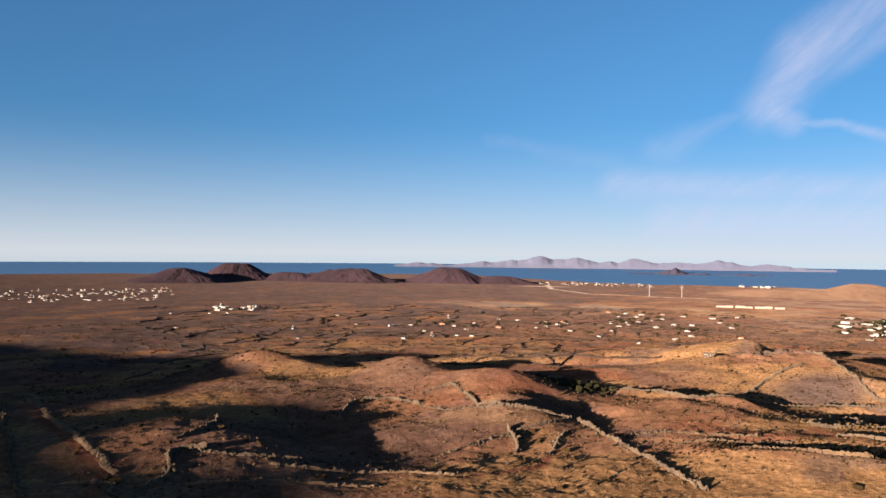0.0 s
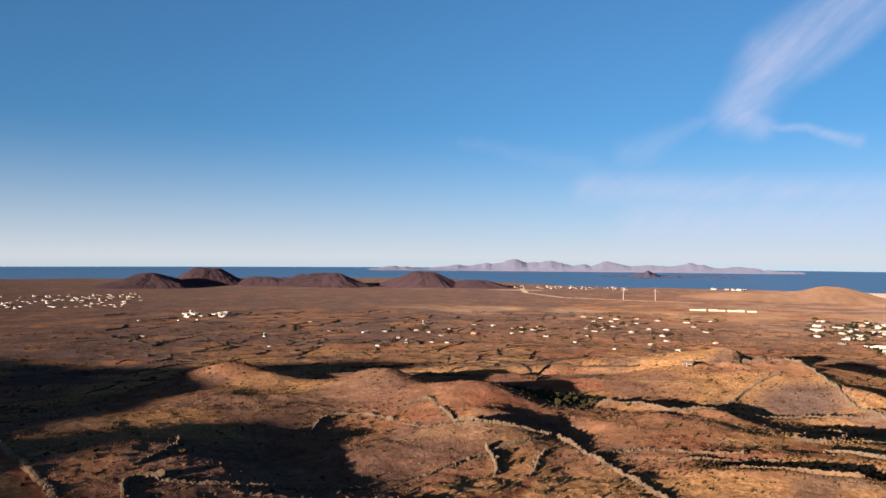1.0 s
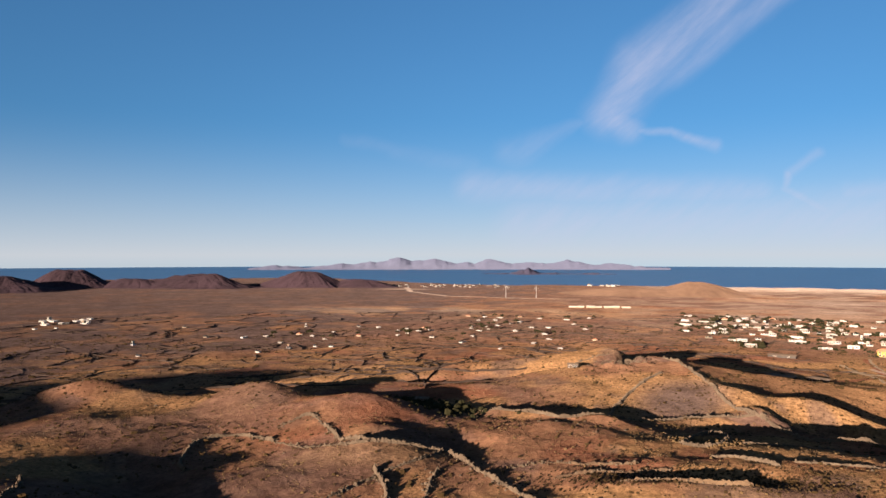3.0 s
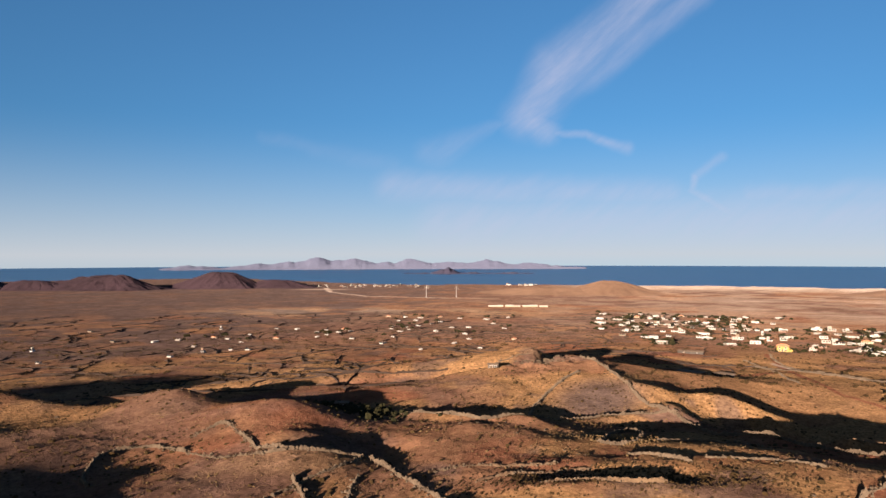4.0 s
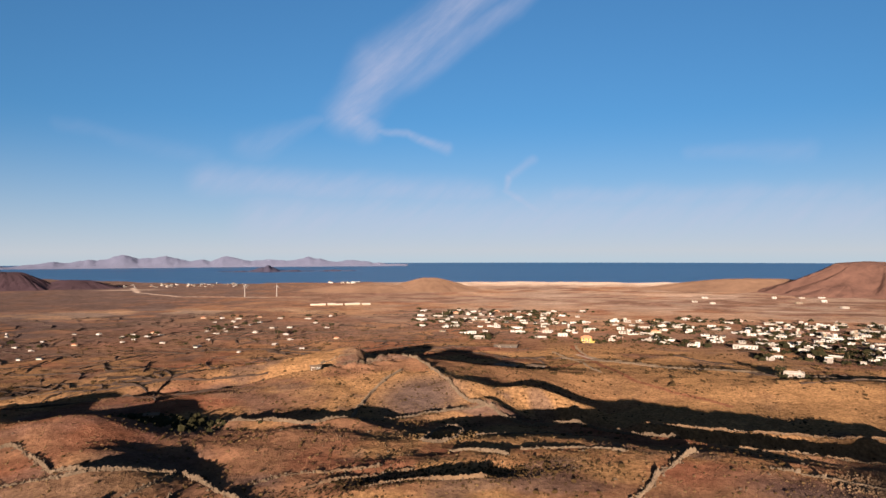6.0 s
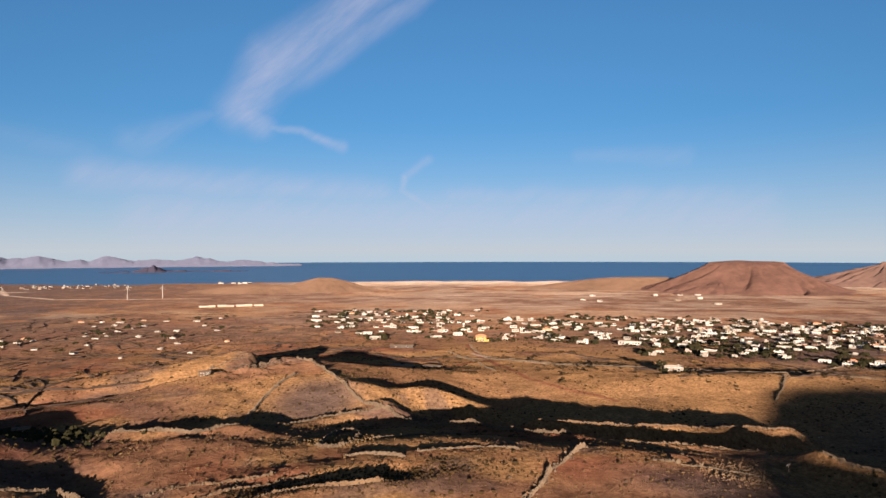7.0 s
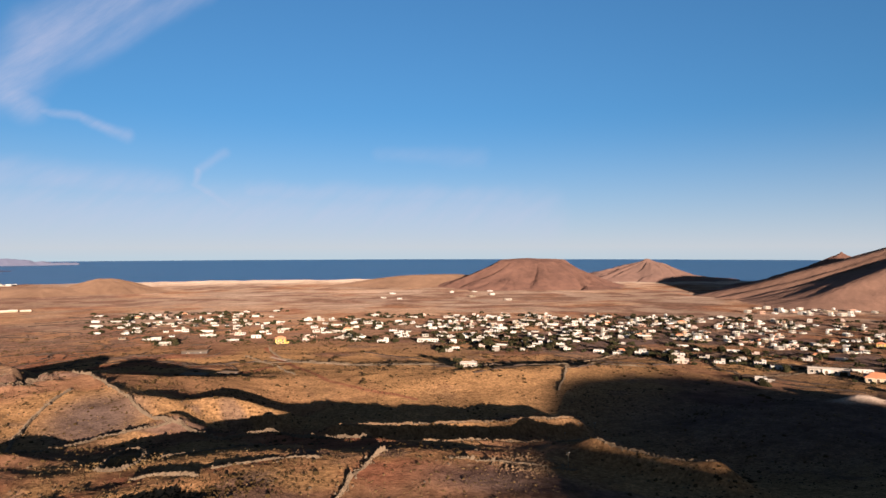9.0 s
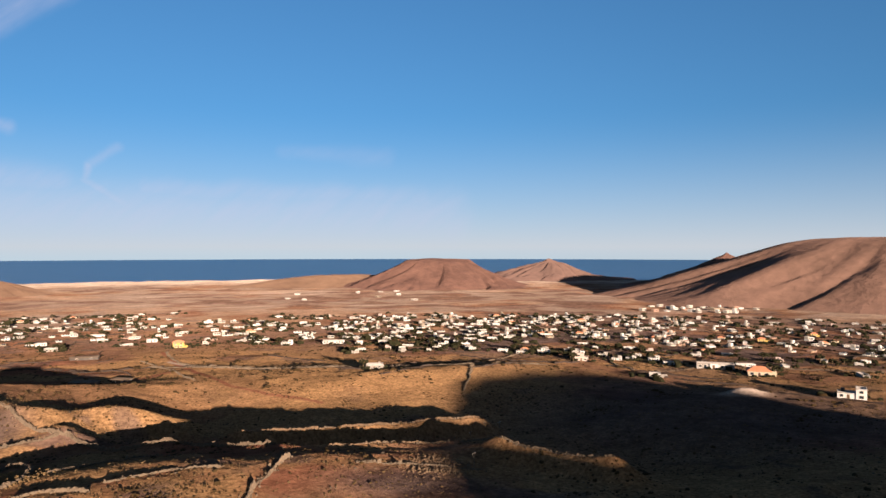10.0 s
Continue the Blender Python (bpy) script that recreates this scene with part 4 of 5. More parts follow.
def house_kinds():
    k = []
    k.append(blocks_house("white flat-roofed single-storey village house", [(-6, -4, 6, 4, 0, 3.1)],
                          [("window", -3.8, -4, 1.1, 1.2, 1.1, 0), ("door", -0.4, -4, 0.0, 1.0, 2.1, 0), ("window", 3.2, -4, 1.1, 1.4, 1.1, 0), ("window", 6, 0, 1.1, 1.2, 1.1, 90)], M_WHITE, extra=chimney(3, 2, 3.1)))
    k.append(blocks_house("white two-storey village house with a roof terrace", [(-6.5, -4, 2.0, 4.5, 0, 3.0), (2.0, -4.6, 7.0, 4.0, 0, 5.9)],
                          [("window", -4.5, -4, 1.0, 1.3, 1.2, 0), ("door", -1.4, -4, 0.0, 1.0, 2.1, 0), ("window", 4.5, -4.6, 0.9, 1.6, 1.3, 0), ("window", 4.5, -4.6, 3.9, 1.4, 1.2, 0), ("window", 7, 0, 3.9, 1.2, 1.2, 90)], M_WHITE, extra=tank(-4, 2, 3.1)))
    k.append(blocks_house("white L-shaped village house with stepped roofs", [(-7, -2, 3, 5, 0, 3.2), (3, -5, 8, 5, 0, 3.6), (-2.5, 0.5, 2.5, 4.5, 3.2, 5.6)],
                          [("window", -5, -2, 1.0, 1.2, 1.1, 0), ("door", 0.5, -2, 0.0, 1.1, 2.1, 0), ("window", 5.5, -5, 1.0, 1.8, 1.3, 0), ("window", 0, 0.5, 4.0, 1.2, 1.0, 0), ("window", 8, 1, 1.0, 1.2, 1.2, 90)], M_WHITE))
    k.append(blocks_house("cream villa under a terracotta hip roof", [(-6, -4.5, 6, 4.5, 0, 3.2), (6, -2, 9, 3.5, 0, 2.8)],
                          [("window", -3.8, -4.5, 1.0, 1.4, 1.2, 0), ("door", 0, -4.5, 0.0, 1.1, 2.1, 0), ("window", 3.8, -4.5, 1.0, 1.4, 1.2, 0), ("window", 9, 0.5, 1.0, 1.2, 1.1, 90)], M_CREAM, tiled=(0,)))
    k.append(blocks_house("long low white house with a row of windows", [(-10, -3.2, 10, 3.2, 0, 2.9), (-3, -4.2, 1, -3.2, 0, 2.6)],
                          [("window", x, -3.2, 1.0, 1.1, 1.1, 0) for x in (-8, -5.5, 3.4, 5.8, 8.2)] + [("door", -1, -4.2, 0, 1.0, 2.0, 0)], M_WHITE))
    k.append(blocks_house("small white cubic house beside a garden wall", [(-4, -3.5, 4, 3.5, 0, 3.0), (4, 2.9, 9, 3.2, 0, 1.5)],
                          [("window", -2, -3.5, 1.0, 1.1, 1.1, 0), ("door", 1.4, -3.5, 0, 1.0, 2.1, 0), ("window", -4, 0, 1.1, 1.0, 1.0, -90)], M_WHITE))
    k.append(blocks_house("pale pink house with two stepped storeys", [(-5.5, -4, 5.5, 4, 0, 3.0), (-5.5, -1, 2, 4, 3.0, 5.8)],
                          [("window", -3.4, -4, 1.0, 1.3, 1.1, 0), ("door", 0, -4, 0, 1.0, 2.1, 0), ("window", 3.3, -4, 1.0, 1.3, 1.1, 0), ("window", -2, -1, 4.0, 1.5, 1.1, 0)], M_PINK))
    k.append(blocks_house("bright yellow two-storey house", [(-5, -4, 5, 4, 0, 5.6), (5, -3, 8.5, 3, 0, 2.8)],
                          [("window", -2.6, -4, 0.9, 1.2, 1.2, 0), ("window", 2.6, -4, 0.9, 1.2, 1.2, 0), ("window", -2.6, -4, 3.7, 1.2, 1.1, 0), ("window", 2.6, -4, 3.7, 1.2, 1.1, 0), ("door", 0, -4, 0, 1.0, 2.1, 0)], M_YELLOW, tiled=(0,)))
    return k


KINDS = house_kinds()
TAKEN = []


def height_at(x, y):
    return float(land(np.array([x]), np.array([y]))[0])


def put_house(kind, x, y, turn, drop=0.0, scale=1.0):
    TAKEN.append((x, y))
    h = copy_thing(KINDS[kind], pose(x, y, height_at(x, y) - drop, 0, 0, turn))
    h.scale = (scale, scale, scale)
    return h


def village(count, b0, b1, r0, r1, kinds, gap=15.0, seed=0, keep=None, size=1.0):
    """Houses over a span of bearings and distances, loosely in rows, kept apart."""
    rng = random.Random(seed)
    made, tries = 0, 0
    while made < count and tries < count * 60:
        tries += 1
        b, r = rng.uniform(b0, b1), math.sqrt(rng.uniform(r0 * r0, r1 * r1))
        x, y = at_bearing(b, r)
        if keep and not keep(b, r, x, y):
            continue
        if any((x - p) ** 2 + (y - q) ** 2 < gap * gap for p, q in TAKEN):
            continue
        put_house(rng.choice(kinds), x, y, rng.choice((-20, -20, 70, 160, -10)) + rng.uniform(-9, 9) - b * 0.5, scale=size * rng.uniform(0.68, 1.0))
        made += 1


MIX = (0, 0, 0, 1, 2, 4, 4, 5, 5, 3, 6, 0)
# houses that stand out by themselves
tagged(put_house(0, 156, 347, -25, scale=1.3), "lone white flat-roofed house beside a field wall")
tagged(put_house(1, 301, 179, -59, scale=1.4), "white two-storey house standing alone on a slope")
tagged(put_house(3, 331, 246, -50, scale=1.6), "cream house with a tiled roof beside dark fields")
tagged(put_house(4, 330, 273, -48, scale=1.7), "long white house with a low annexe")
tagged(put_house(5, 275, 265, -45, scale=1.2), "small white house below a field edge")
tagged(put_house(7, 497, 367, -56, scale=0.95), "bright yellow house among dark village plots")
tagged(put_house(7, 575, 374, -53, scale=0.9), "yellow house at the foot of the mountain")
tagged(put_house(6, 290, 339, -43, scale=1.25), "broad pale pink house at the village edge")
tagged(put_house(7, 91, 550, -12, scale=1.3), "yellow house at the village edge")
for kind, hx, hy, size in ((1, 317, 350, 0.9), (1, 311, 331, 0.95), (1, 320, 328, 0.95), (1, 329, 318, 1.0), (2, 317, 383, 1.05), (2, 294, 382, 1.15), (1, 281, 389, 1.05), (0, 313, 472, 1.4), (0, 272, 447, 1.4), (1, 260, 457, 1.15), (4, 197, 514, 1.7), (1, 225, 555, 1.25), (1, 166, 531, 1.3), (1, 151, 583, 1.3), (4, 1, 627, 1.5), (0, 10, 585, 1.5), (0, 230, 495, 1.5), (2, 194, 565, 1.3), (1, 275, 569, 1.15), (0, 246, 550, 1.4), (4, 61, 595, 1.0), (0, 81, 610, 1.4)):
    put_house(kind, hx, hy, -math.degrees(math.atan2(hx, hy)) + hx % 15 - 7, scale=0.82 * size)
village(18, -20.5, -9.5, 575, 860, (0, 0, 5, 4, 2, 3), 15, 1, size=0.66)
village(46, -4.0, 9.7, 620, 900, MIX, 11, 2, lambda b, r, x, y: r > 600 + 14 * abs(b - 1) or b > 4)
village(30, 11.1, 22.2, 555, 800, MIX, 12, 3)
village(104, 22.2, 41.8, 480, 800, MIX, 12, 4)
village(70, 41.0, 62.0, 440, 860, MIX, 17, 5)
village(16, -39.0, -22.0, 600, 760, (0, 0, 5, 4, 3), 14, 9, lambda b, r, x, y: abs(r - 650 - 4 * (b + 30)) < 45, 0.62)
village(12, -21.5, -13.0, 540, 790, (0, 0, 5, 4, 2), 14, 10, size=0.62)
for first in KINDS:
    for o in list(first.children_recursive) + [first]:
        bpy.data.objects.remove(o)


def mixed_walls():
    """Far house walls: whitewash, cream and dusty render, one shade for each block."""
    m, nt, b = shader("far_house_render", 0.87)
    N, L = nt.nodes.new, nt.links.new
    geo = N("ShaderNodeNewGeometry")
    ramp = N("ShaderNodeValToRGB")
    ramp.color_ramp.interpolation = "CONSTANT"
    cols = [(0.0, (0.486, 0.459, 0.419)), (0.35, (0.351, 0.317, 0.270)), (0.6, (0.243, 0.189, 0.135)), (0.75, (0.432, 0.392, 0.338)), (0.92, (0.297, 0.189, 0.135))]
    for k, (p, c) in enumerate(cols):
        e = ramp.color_ramp.elements[k] if k < 2 else ramp.color_ramp.elements.new(p)
        e.position, e.color = p, (*c, 1)
    L(geo.outputs["Random Per Island"], ramp.inputs[0])
    tc, n = N("ShaderNodeTexCoord"), N("ShaderNodeTexNoise")
    n.inputs["Scale"].default_value = 0.7
    L(tc.outputs["Object"], n.inputs["Vector"])
    mix = N("ShaderNodeMix")
    mix.data_type, mix.blend_type = "RGBA", "MULTIPLY"
    mix.inputs["Factor"].default_value = 0.35
    L(ramp.outputs[0], mix.inputs["A"]), L(n.outputs["Color"], mix.inputs["B"])
    L(mix.outputs["Result"], b.inputs["Base Color"])
    return m


M_FAR_WALL = mixed_walls()


def far_village(label, count, b0, b1, r0, r1, seed, size=1.0, rows=0, wide=1.0):
    """Tiny far-off houses: stepped blocks with a parapet edge and dark openings, in one mesh."""
    rng = random.Random(seed)
    town = new("distant_houses")
    bw, bp = bmesh.new(), bmesh.new()
    for k in range(count):
        b, r = rng.uniform(b0, b1), rng.uniform(r0, r1)
        if rows:
            r = r0 + (r1 - r0) * (rng.randrange(rows) + 0.3 * rng.random()) / rows
        x, y = at_bearing(b, r)
        z = height_at(x, y)
        w, d, h = wide * size * rng.uniform(5, 11), size * rng.uniform(4, 7), size * rng.choice((2.0, 2.2, 2.5, 3.4)) / wide ** 0.5
        box(bw, x - w / 2, y - d / 2, z - 2, x + w / 2, y + d / 2, z + h)
        if rng.random() < 0.3:
            box(bw, x - w / 2, y - d / 2 + 1, z + h + 0.004, x - w / 2 + 0.45 * w, y + d / 2, z + h + 2.2)
        for q in (-0.3, 0.05, 0.3):
            box(bp, x + q * w - 0.5, y - d / 2 - 0.05, z + 0.9, x + q * w + 0.5, y - d / 2 + 0.02, z + 2.0)
    for name, bm, m in (("wall", bw, M_FAR_WALL), ("window", bp, M_PANE)):
        tagged(part(name, bm, m, town), kind="stuff")
    return tagged(town, label, "houses", kind="stuff")


far_village("far white village scattered on the dark plain", 110, -66, -54.6, 1060, 1430, 7, 0.44, 0, 1.8)
far_village("far hamlet of small pale houses", 14, -52, -48.5, 835, 905, 8, 0.8)
far_village("white harbour town along the shore", 80, -28.5, -17.0, 1700, 1850, 11, 0.6)
far_village("white harbour buildings at the water", 7, -11.0, -8.6, 1800, 1840, 12, 1.2)
far_village("crowded low white houses at the back of the village", 190, 22, 47, 600, 830, 21, 0.62, 7)
far_village("crowded low white houses at the village edge", 80, 46, 62, 560, 820, 22, 0.62, 6)
far_village("low white houses of a small settlement", 40, -3.5, 9.5, 640, 880, 23, 0.6, 6)
far_village("low white houses along a village lane", 22, 11, 22, 600, 780, 24, 0.62, 5)
far_village("hamlet at the foot of the large mountain", 26, 45, 53.5, 900, 1010, 6, 0.9, 3)
far_village("lone farms on the coastal plain", 9, 14, 30, 1040, 1300, 13, 0.9)
far_village("lone small houses on the stony plain", 16, -56, -20, 520, 900, 14, 0.42)


# ---------------------------------------------------------------- sheds, turbines, poles
def long_hall():
    """A long white greenhouse-like hall out on the plain."""
    h = new("farm_hall")
    for k in range(7):
        bm = bmesh.new()
        x0 = -42 + 12 * k
        box(bm, x0, -8, -1, x0 + 11.6 - 2.5 * (k % 2), 8, 1.1 + 0.4 * (k % 3), 0.05)
        part("wall", bm, M_CREAM, h)
        bm, top = bmesh.new(), 1.11 + 0.4 * (k % 3)
        for s in (0, 1):
            v = [bm.verts.new((x0 - 0.1 + (11.8 - 2.5 * (k % 2)) * s, y, z)) for y, z in ((-8.2, top), (0, top + 0.7), (8.2, top), (8.2, top + 0.15), (0, top + 0.9), (-8.2, top + 0.15))]
            if s:
                for i in range(6):
                    bm.faces.new((w[i], w[(i + 1) % 6], v[(i + 1) % 6], v[i]))
                bm.faces.new(v[::-1])
            else:
                bm.faces.new(v)
                w = v
        part("roof", bm, M_TERRACE, h)
    return tagged(h, "long white farm hall on the open plain", "farm hall")


hall = long_hall()
hall.matrix_basis = pose(-178, 1005, height_at(-178, 1005), 0, 0, 12)


def works_shed(label, w, d, hh, x, y, turn):
    s = new("works_shed")
    bm = bmesh.new()
    box(bm, -w / 2, -d / 2, -1.0, w / 2, d / 2, hh, 0.05)
    part("wall", bm, M_GREY, s)
    bm = bmesh.new()
    box(bm, -w / 2 - 0.4, -d / 2 - 0.4, hh + 0.004, w / 2 + 0.4, d / 2 + 0.4, hh + 0.25)
    part("roof", bm, M_DUSTY_ROOF, s, "flat dusty concrete roof")
    opening(s, "door", -w / 4, -d / 2, 0, 1.3, 0.78 * hh, 0, M_WOOD)
    opening(s, "window", w / 4, -d / 2, 0.4 * hh, 0.9, 0.35 * hh, 0, M_PANE)
    s.matrix_basis = pose(x, y, height_at(x, y), 0, 0, turn)
    return tagged(s, label, "shed")


works_shed("grey concrete works building with a flat roof", 11, 6, 1.5, -12, 344, 8)
works_shed("small grey shed in the works yard", 7, 5, 1.3, -6, 334, 10)
works_shed("long low grey works shed", 12, 6, 1.5, 20, 372, -25)
works_shed("low rubble-built yard shed", 8, 5, 1.3, 36, 374, -40)
works_shed("low dusty shed row near the village", 16, 6, 1.6, 27, 500, -8)
works_shed("small rubble hut among dry scrub", 4, 3, 1.6, -97, 217, 20)
works_shed("ruined pale stone hut on the hillside", 4, 3, 1.4, -62, 292, 15)


def wind_turbine(x, y, turn):
    t = new("wind_turbine")
    bm = bmesh.new()
    bmesh.ops.create_cone(bm, cap_ends=True, segments=14, radius1=0.55, radius2=0.32, depth=18)
    bmesh.ops.translate(bm, verts=bm.verts, vec=(0, 0, 9))
    part("tower", bm, M_PALE_STEEL, t, smooth_shade=True)
    bm = bmesh.new()
    box(bm, -0.5, -0.9, 17.6, 0.5, 1.6, 18.7, 0.2)
    part("nacelle", bm, M_PALE_STEEL, t)
    bm = bmesh.new()
    bmesh.ops.create_uvsphere(bm, u_segments=12, v_segments=8, radius=0.45)
    hub = part("hub", bm, M_PALE_STEEL, t, smooth_shade=True)
    hub.location = (0, -1.2, 18.2)
    for k in range(3):
        bm = bmesh.new()
        ring = []
        for r, c in ((0.3, 0.3), (1.2, 0.5), (4.0, 0.3), (6.0, 0.1)):
            ring.append([bm.verts.new(p) for p in ((-c / 2, 0, r), (0, -0.12, r), (c / 2, 0, r), (0, 0.12, r))])
        for a, b in zip(ring, ring[1:]):
            for i in range(4):
                bm.faces.new((a[i], a[(i + 1) % 4], b[(i + 1) % 4], b[i]))
        bm.faces.new(ring[0][::-1]), bm.faces.new(ring[-1])
        bl = part("blade", bm, M_PALE_STEEL, hub)
        bl.rotation_euler = (0, radians(120 * k + turn), 0)
    t.matrix_basis = pose(x, y, height_at(x, y) - 0.3, 0, 0, 18)
    return tagged(t, "slim white wind turbine standing on the plain", "wind turbine", "wind turbines")


wind_turbine(-373, 1193, 4)
wind_turbine(-325, 1216, 0)


def power_pole(x, y, tall):
    t = new("power_pole")
    bm = bmesh.new()
    bmesh.ops.create_cone(bm, cap_ends=True, segments=8, radius1=0.11, radius2=0.07, depth=tall + 1)
    bmesh.ops.translate(bm, verts=bm.verts, vec=(0, 0, tall / 2 - 0.5))
    part("pole", bm, M_POLE, t, smooth_shade=True)
    bm = bmesh.new()
    box(bm, -0.8, -0.06, tall - 0.5, 0.8, 0.06, tall - 0.38)
    arm = part("crossarm", bm, M_POLE, t)
    for ix in (-0.65, 0.0, 0.65):
        bm = bmesh.new()
        bmesh.ops.create_cone(bm, cap_ends=True, segments=8, radius1=0.06, radius2=0.04, depth=0.2)
        bmesh.ops.translate(bm, verts=bm.verts, vec=(ix, 0, tall - 0.28))
        part("insulator", bm, M_STEEL, arm)
    t.matrix_basis = pose(x, y, height_at(x, y), 0, 0, 30)
    return tagged(t, "weathered power pole standing in the shaded valley", "power pole", "power poles")


for px, py, tall in ((96, 153, 3.8), (147, 217, 2.4), (138, 213, 2.0), (131, 211, 1.6)):
    power_pole(px, py, tall)


# ---------------------------------------------------------------- scrub, stones, garden trees
M_SCRUB = speckled("dry_scrub", (0.018, 0.012, 0.006), (0.055, 0.034, 0.015), 0.4, 0.95, 0.0, 30.0)
M_STRAW = speckled("straw_scrub", (0.070, 0.045, 0.022), (0.140, 0.090, 0.043), 0.4, 0.95, 0.0, 20.0)
M_GREEN = speckled("dusty_green_leaves", (0.010, 0.010, 0.005), (0.027, 0.025, 0.012), 0.5, 0.9, 0.0, 8.0)
M_TRUNK = speckled("palm_bark", (0.06, 0.04, 0.025), (0.12, 0.085, 0.05), 0.3, 0.95, 0.5, 2.0)


def clumps(name, label, category, xs, ys, sizes, material, seed, tall=0.8, zs=None):
    """Many small ragged clumps, each a lumpy tuft of twelve or so leaning blades, in one mesh."""
    rng = np.random.default_rng(seed)
    n = len(xs)
    zs = land(xs, ys) if zs is None else zs
    k = 7
    a = (np.arange(k) / k * 2 * np.pi)[None, :] + rng.uniform(0, 6.28, (n, 1))
    base = np.empty((n, 2 * k + 1, 3))
    rr = sizes[:, None] * rng.uniform(0.6, 1.25, (n, k))
    base[:, :k, 0], base[:, :k, 1], base[:, :k, 2] = xs[:, None] + rr * np.cos(a), ys[:, None] + rr * np.sin(a), zs[:, None] - 0.1
    r2 = sizes[:, None] * rng.uniform(0.35, 0.95, (n, k))
    base[:, k:2 * k, 0], base[:, k:2 * k, 1] = xs[:, None] + r2 * np.cos(a + 0.45), ys[:, None] + r2 * np.sin(a + 0.45)
    base[:, k:2 * k, 2] = zs[:, None] + sizes[:, None] * tall * rng.uniform(0.45, 1.0, (n, k))
    base[:, 2 * k, 0], base[:, 2 * k, 1], base[:, 2 * k, 2] = xs, ys, zs + sizes * tall * rng.uniform(0.7, 1.15, n)
    i = np.arange(k)
    j = (i + 1) % k
    one = np.concatenate([np.stack([i, j, k + i], -1), np.stack([j, k + j, k + i], -1), np.stack([k + i, k + j, np.full(k, 2 * k)], -1)])
    f = (one[None] + (np.arange(n) * (2 * k + 1))[:, None, None]).reshape(-1, 3)
    me = mesh_from(name, base.reshape(-1, 3), f, material, flat=True)
    return tagged(new(name, me), label, category, kind="stuff")


def scatter(count, r0, r1, b0, b1, seed, dense=None):
    rng = np.random.default_rng(seed)
    b = np.radians(rng.uniform(b0, b1, count))
    r = np.sqrt(rng.uniform(r0 ** 2, r1 ** 2, count))
    x, y = r * np.sin(b), r * np.cos(b)
    if dense is not None:
        keep = rng.random(count) < dense(x, y)
        x, y = x[keep], y[keep]
    return x, y, rng


def scrub_density(x, y):
    return smooth(-0.5, 0.7, fbm(x, y, 20, 3, 71) + 0.5 * fbm(x, y, 6, 2, 75)) * 0.95 + 0.05


sx, sy, rng = scatter(30000, 95, 330, -66, 62, 1, scrub_density)
clumps("scrub", "dry brown scrub tufts over the slopes", "scrub", sx, sy, rng.gamma(1.6, 0.11, len(sx)) + 0.08, M_SCRUB, 2, 0.75)
sx, sy, rng = scatter(30000, 330, 700, -66, 62, 3, scrub_density)
clumps("scrub", "dry brown scrub tufts far over the plain", "scrub", sx, sy, rng.gamma(1.6, 0.24, len(sx)) + 0.12, M_SCRUB, 4, 0.6)
sx, sy, rng = scatter(42000, 95, 300, -66, 62, 15, lambda x, y: 1 - 0.8 * scrub_density(x, y))
clumps("dry_grass", "tufts of dry yellow grass over the slopes", "grass", sx, sy, rng.gamma(1.6, 0.05, len(sx)) + 0.05, M_STRAW, 16, 0.8)


def fallen_stones():
    """Loose stones on and beside the near walls."""
    rng = np.random.default_rng(41)
    p = np.concatenate(WALL_LINES)
    p = p[rng.integers(0, len(p), 2 * len(p))]
    p = p + rng.normal(0, 0.5, p.shape)
    up = np.where(rng.random(len(p)) < 0.5, 0.45, 0.0) * np.exp(-rng.random(len(p)))
    clumps("fallen_stones", "loose lava stones along the field walls", "stones", p[:, 0], p[:, 1], rng.gamma(1.8, 0.07, len(p)) + 0.06, M_STONE, 42, 1.0, land(p[:, 0], p[:, 1]) + up)


fallen_stones()
sx, sy, rng = scatter(4000, 95, 300, -66, 62, 5, scrub_density)
clumps("rubble", "loose pale lava stones on the ground", "stones", sx, sy, rng.gamma(2.0, 0.07, len(sx)) + 0.06, M_STONE, 6, 0.8)


def thicket(cx, cy, length, width, turn, count, size, material, seed, label, tall=1.0):
    rng = np.random.default_rng(seed)
    u, v = rng.normal(0, 0.45, count) * length, rng.normal(0, 0.45, count) * width
    t = radians(turn)
    x, y = cx + u * math.sin(t) + v * math.cos(t), cy + u * math.cos(t) - v * math.sin(t)
    clumps("thicket", label, "shrubs", x, y, rng.gamma(4, size / 4, count) + 0.12, material, seed, tall)


thicket(-93, 214, 26, 10, -70, 420, 0.5, M_GREEN, 31, "dark green shrubs in a sheltered hollow", 1.2)
thicket(-6, 190, 9, 8, 0, 900, 0.16, M_STRAW, 32, "tangled dry scrub inside a ruined enclosure", 1.2)
thicket(86, 154, 11, 8, 60, 800, 0.11, M_EARTH_WALL, 33, "dry yellow scrub over a rubble mound", 1.1)
thicket(-45, 304, 11, 10, 20, 1100, 0.16, M_STONE, 34, "rubble slope below the broken knoll", 1.0)
thicket(26, 284, 18, 7, 80, 700, 0.14, M_STRAW, 35, "dry grass tufts along a low rise", 1.0)
thicket(-235, 205, 22, 14, 60, 900, 0.22, M_SCRUB, 36, "dense scrub on a dark knoll", 1.0)
thicket(-5, 148, 40, 10, 80, 1500, 0.11, M_SCRUB, 37, "dark scrub along stony banks", 1.0)


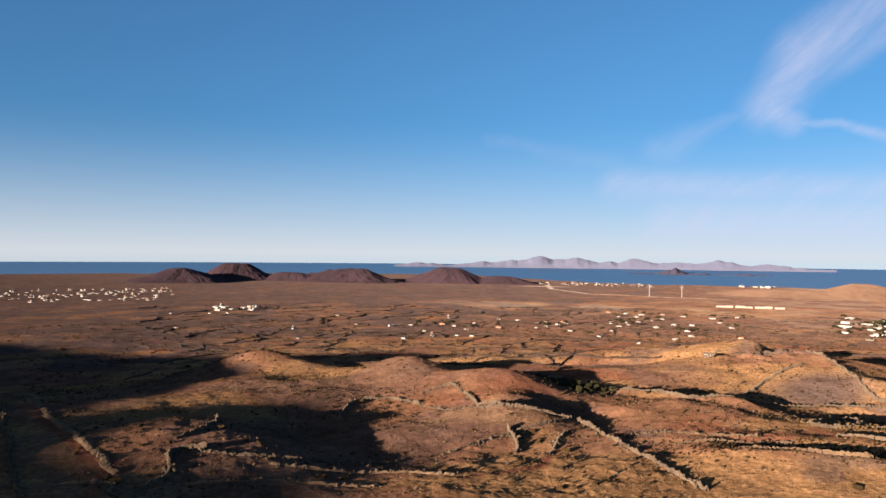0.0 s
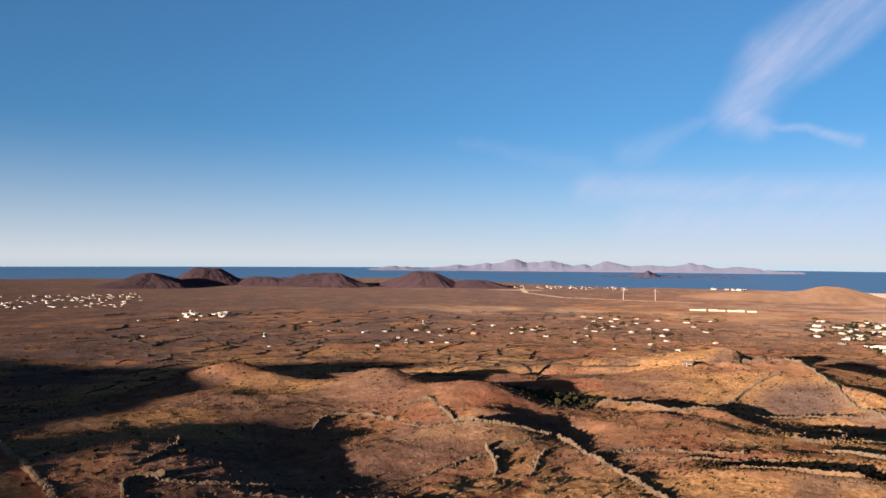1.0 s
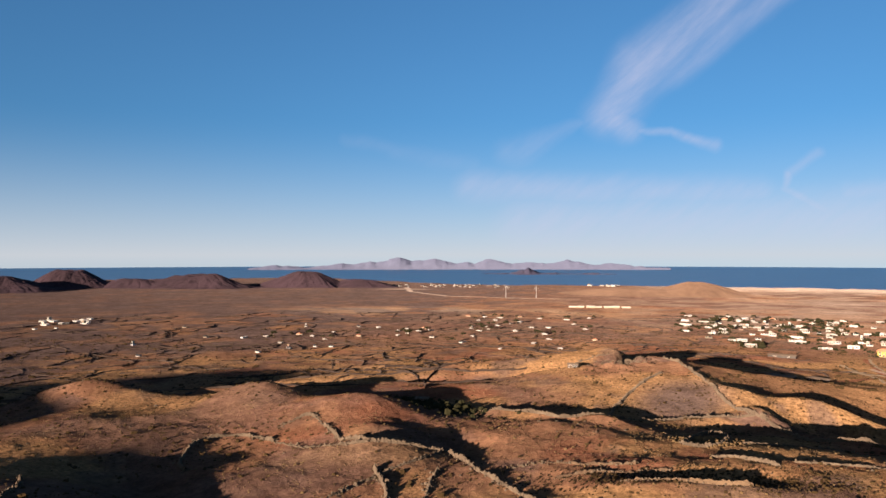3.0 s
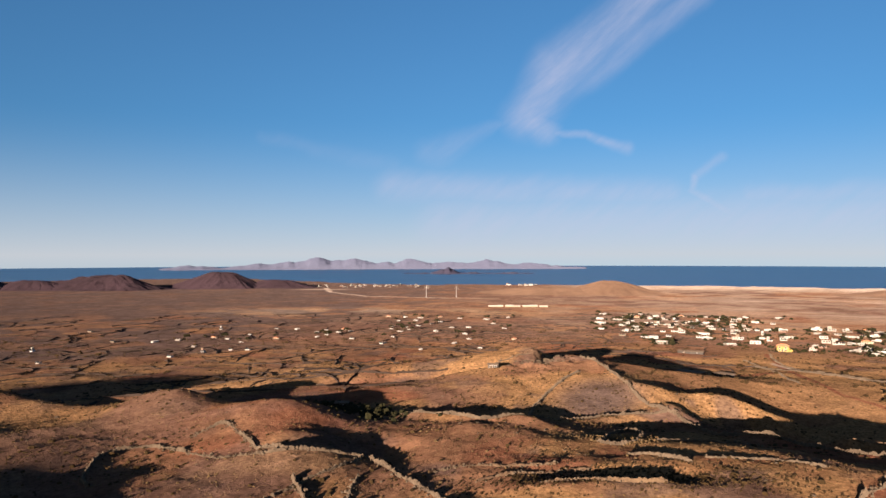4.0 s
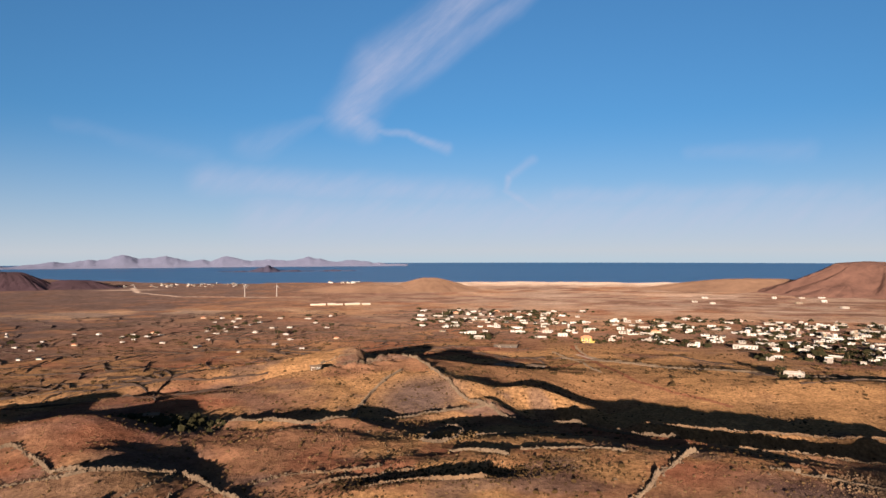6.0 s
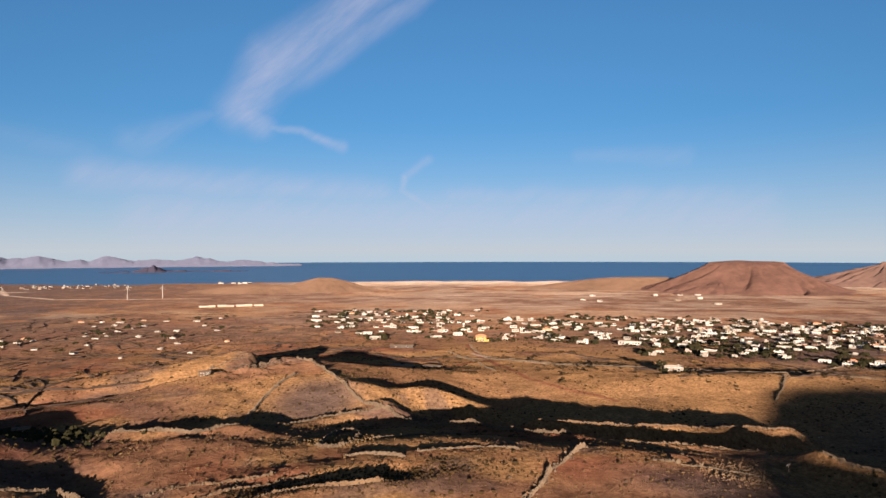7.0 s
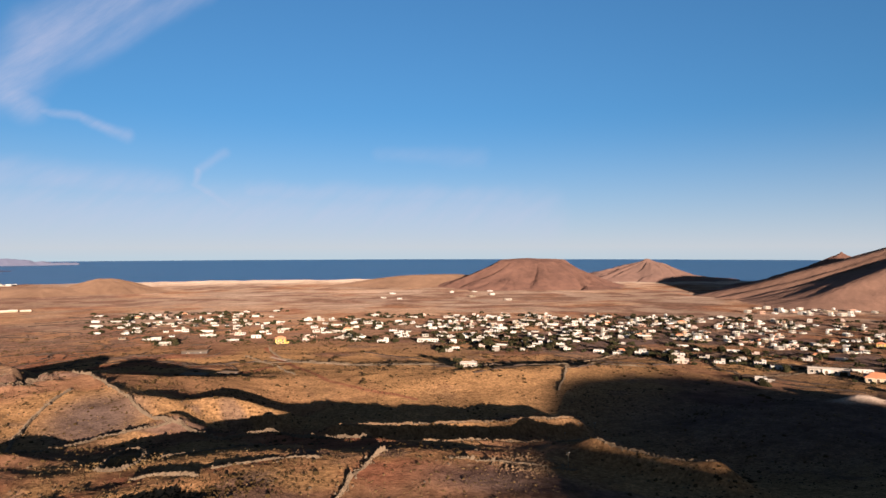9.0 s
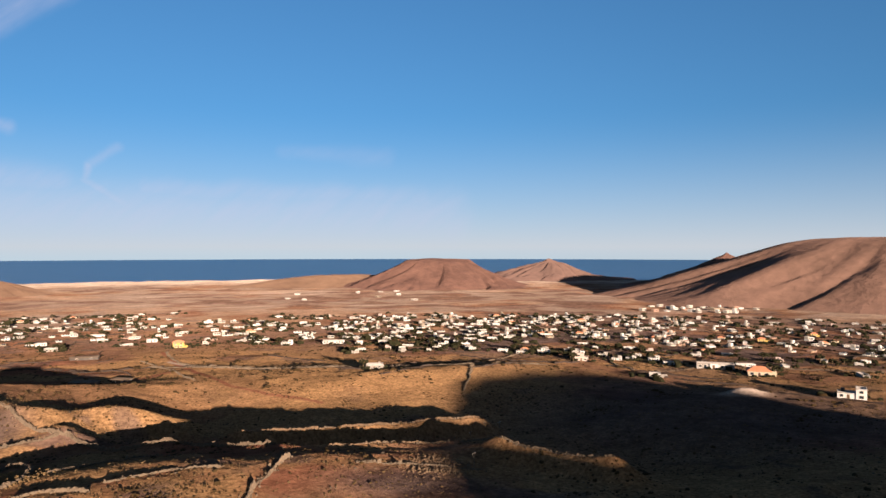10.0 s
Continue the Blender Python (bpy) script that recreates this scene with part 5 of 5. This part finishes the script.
def gardens():
    """Dark hedges and shrubs between the houses."""
    rng = np.random.default_rng(77)
    homes = np.array([p for p in TAKEN if math.hypot(*p) < 920 and p[0] > -0.16 * p[1]])
    pick = homes[rng.integers(0, len(homes), 4600)]
    a, d = rng.uniform(0, 6.28, 4600), rng.uniform(4.5, 13, 4600)
    x, y = pick[:, 0] + d * np.cos(a), pick[:, 1] + d * np.sin(a)
    gap = np.min(np.hypot(x[:, None] - homes[None, :, 0], y[:, None] - homes[None, :, 1]), 1)
    x, y = x[gap > 4.2], y[gap > 4.2]
    clumps("hedge_shrubs", "dark dusty hedges and shrubs between houses", "shrubs", x, y, rng.gamma(3.0, 0.3, len(x)) + 0.3, M_GREEN, 78, 0.9)


gardens()


def garden_tree(seed):
    """A small dusty tree: tapered trunk, a few limbs and a ragged crown of leaf clumps."""
    rng = random.Random(seed)
    t = new("tree")
    bm = bmesh.new()
    bmesh.ops.create_cone(bm, cap_ends=True, segments=6, radius1=0.22, radius2=0.10, depth=2.6)
    bmesh.ops.translate(bm, verts=bm.verts, vec=(0, 0, 0.9))
    for k in range(3):
        b2 = bmesh.ops.create_cone(bm, cap_ends=True, segments=5, radius1=0.09, radius2=0.04, depth=1.6)["verts"]
        bmesh.ops.rotate(bm, verts=b2, cent=(0, 0, -0.8), matrix=Euler((radians(35), 0, radians(120 * k + 20))).to_matrix())
        bmesh.ops.translate(bm, verts=b2, vec=(0, 0, 2.7))
    part("trunk", bm, M_TRUNK, t)
    n = 26
    r = np.random.default_rng(seed)
    a, q = r.uniform(0, 6.28, n), np.sqrt(r.random(n)) * 1.7
    z = 2.0 + r.uniform(0, 1.9, n) * (1 - q / 2.6)
    x, y = q * np.cos(a), q * np.sin(a)
    size = r.uniform(0.4, 0.8, n)
    k = 5
    verts, faces = [], []
    for i in range(n):
        c = len(verts)
        for s in range(k):
            th = 6.28 * s / k + r.random()
            verts.append((x[i] + size[i] * math.cos(th), y[i] + size[i] * math.sin(th), z[i] + r.uniform(-0.25, 0.25)))
        verts.append((x[i], y[i], z[i] + size[i] * 0.7)), verts.append((x[i], y[i], z[i] - size[i] * 0.5))
        for s in range(k):
            faces.append((c + s, c + (s + 1) % k, c + k)), faces.append((c + (s + 1) % k, c + s, c + k + 1))
    crown = new("crown", mesh_from("crown", verts, faces, M_GREEN, flat=True))
    crown.parent = t
    return tagged(t, "small dusty green garden tree among houses", "tree", "garden trees")


TREES = [garden_tree(s) for s in (1, 2, 3)]


def plant_trees():
    rng = random.Random(9)
    near = [p for p in TAKEN if math.hypot(*p) < 900]
    for k in range(290):
        x, y = rng.choice(near)
        a = rng.uniform(0, 6.28)
        d = rng.uniform(5.0, 10)
        x, y = x + d * math.cos(a), y + d * math.sin(a)
        if any((x - p) ** 2 + (y - q) ** 2 < 20 for p, q in TAKEN):
            continue
        t = copy_thing(rng.choice(TREES), pose(x, y, height_at(x, y), 0, 0, rng.uniform(0, 360)))
        s = rng.uniform(0.8, 1.6)
        t.scale = (s * rng.uniform(0.9, 1.4), s, s)
    for first in TREES:
        for o in list(first.children_recursive) + [first]:
            bpy.data.objects.remove(o)


plant_trees()


# ---------------------------------------------------------------- the plan is drawn at 1 : 1.3
PLAN_SCALE = 1.3
for thing in list(scene.objects):
    if thing.parent is None and thing.type not in {"CAMERA", "LIGHT"}:
        thing.matrix_basis = Matrix.Diagonal((PLAN_SCALE, PLAN_SCALE, PLAN_SCALE, 1)) @ thing.matrix_basis
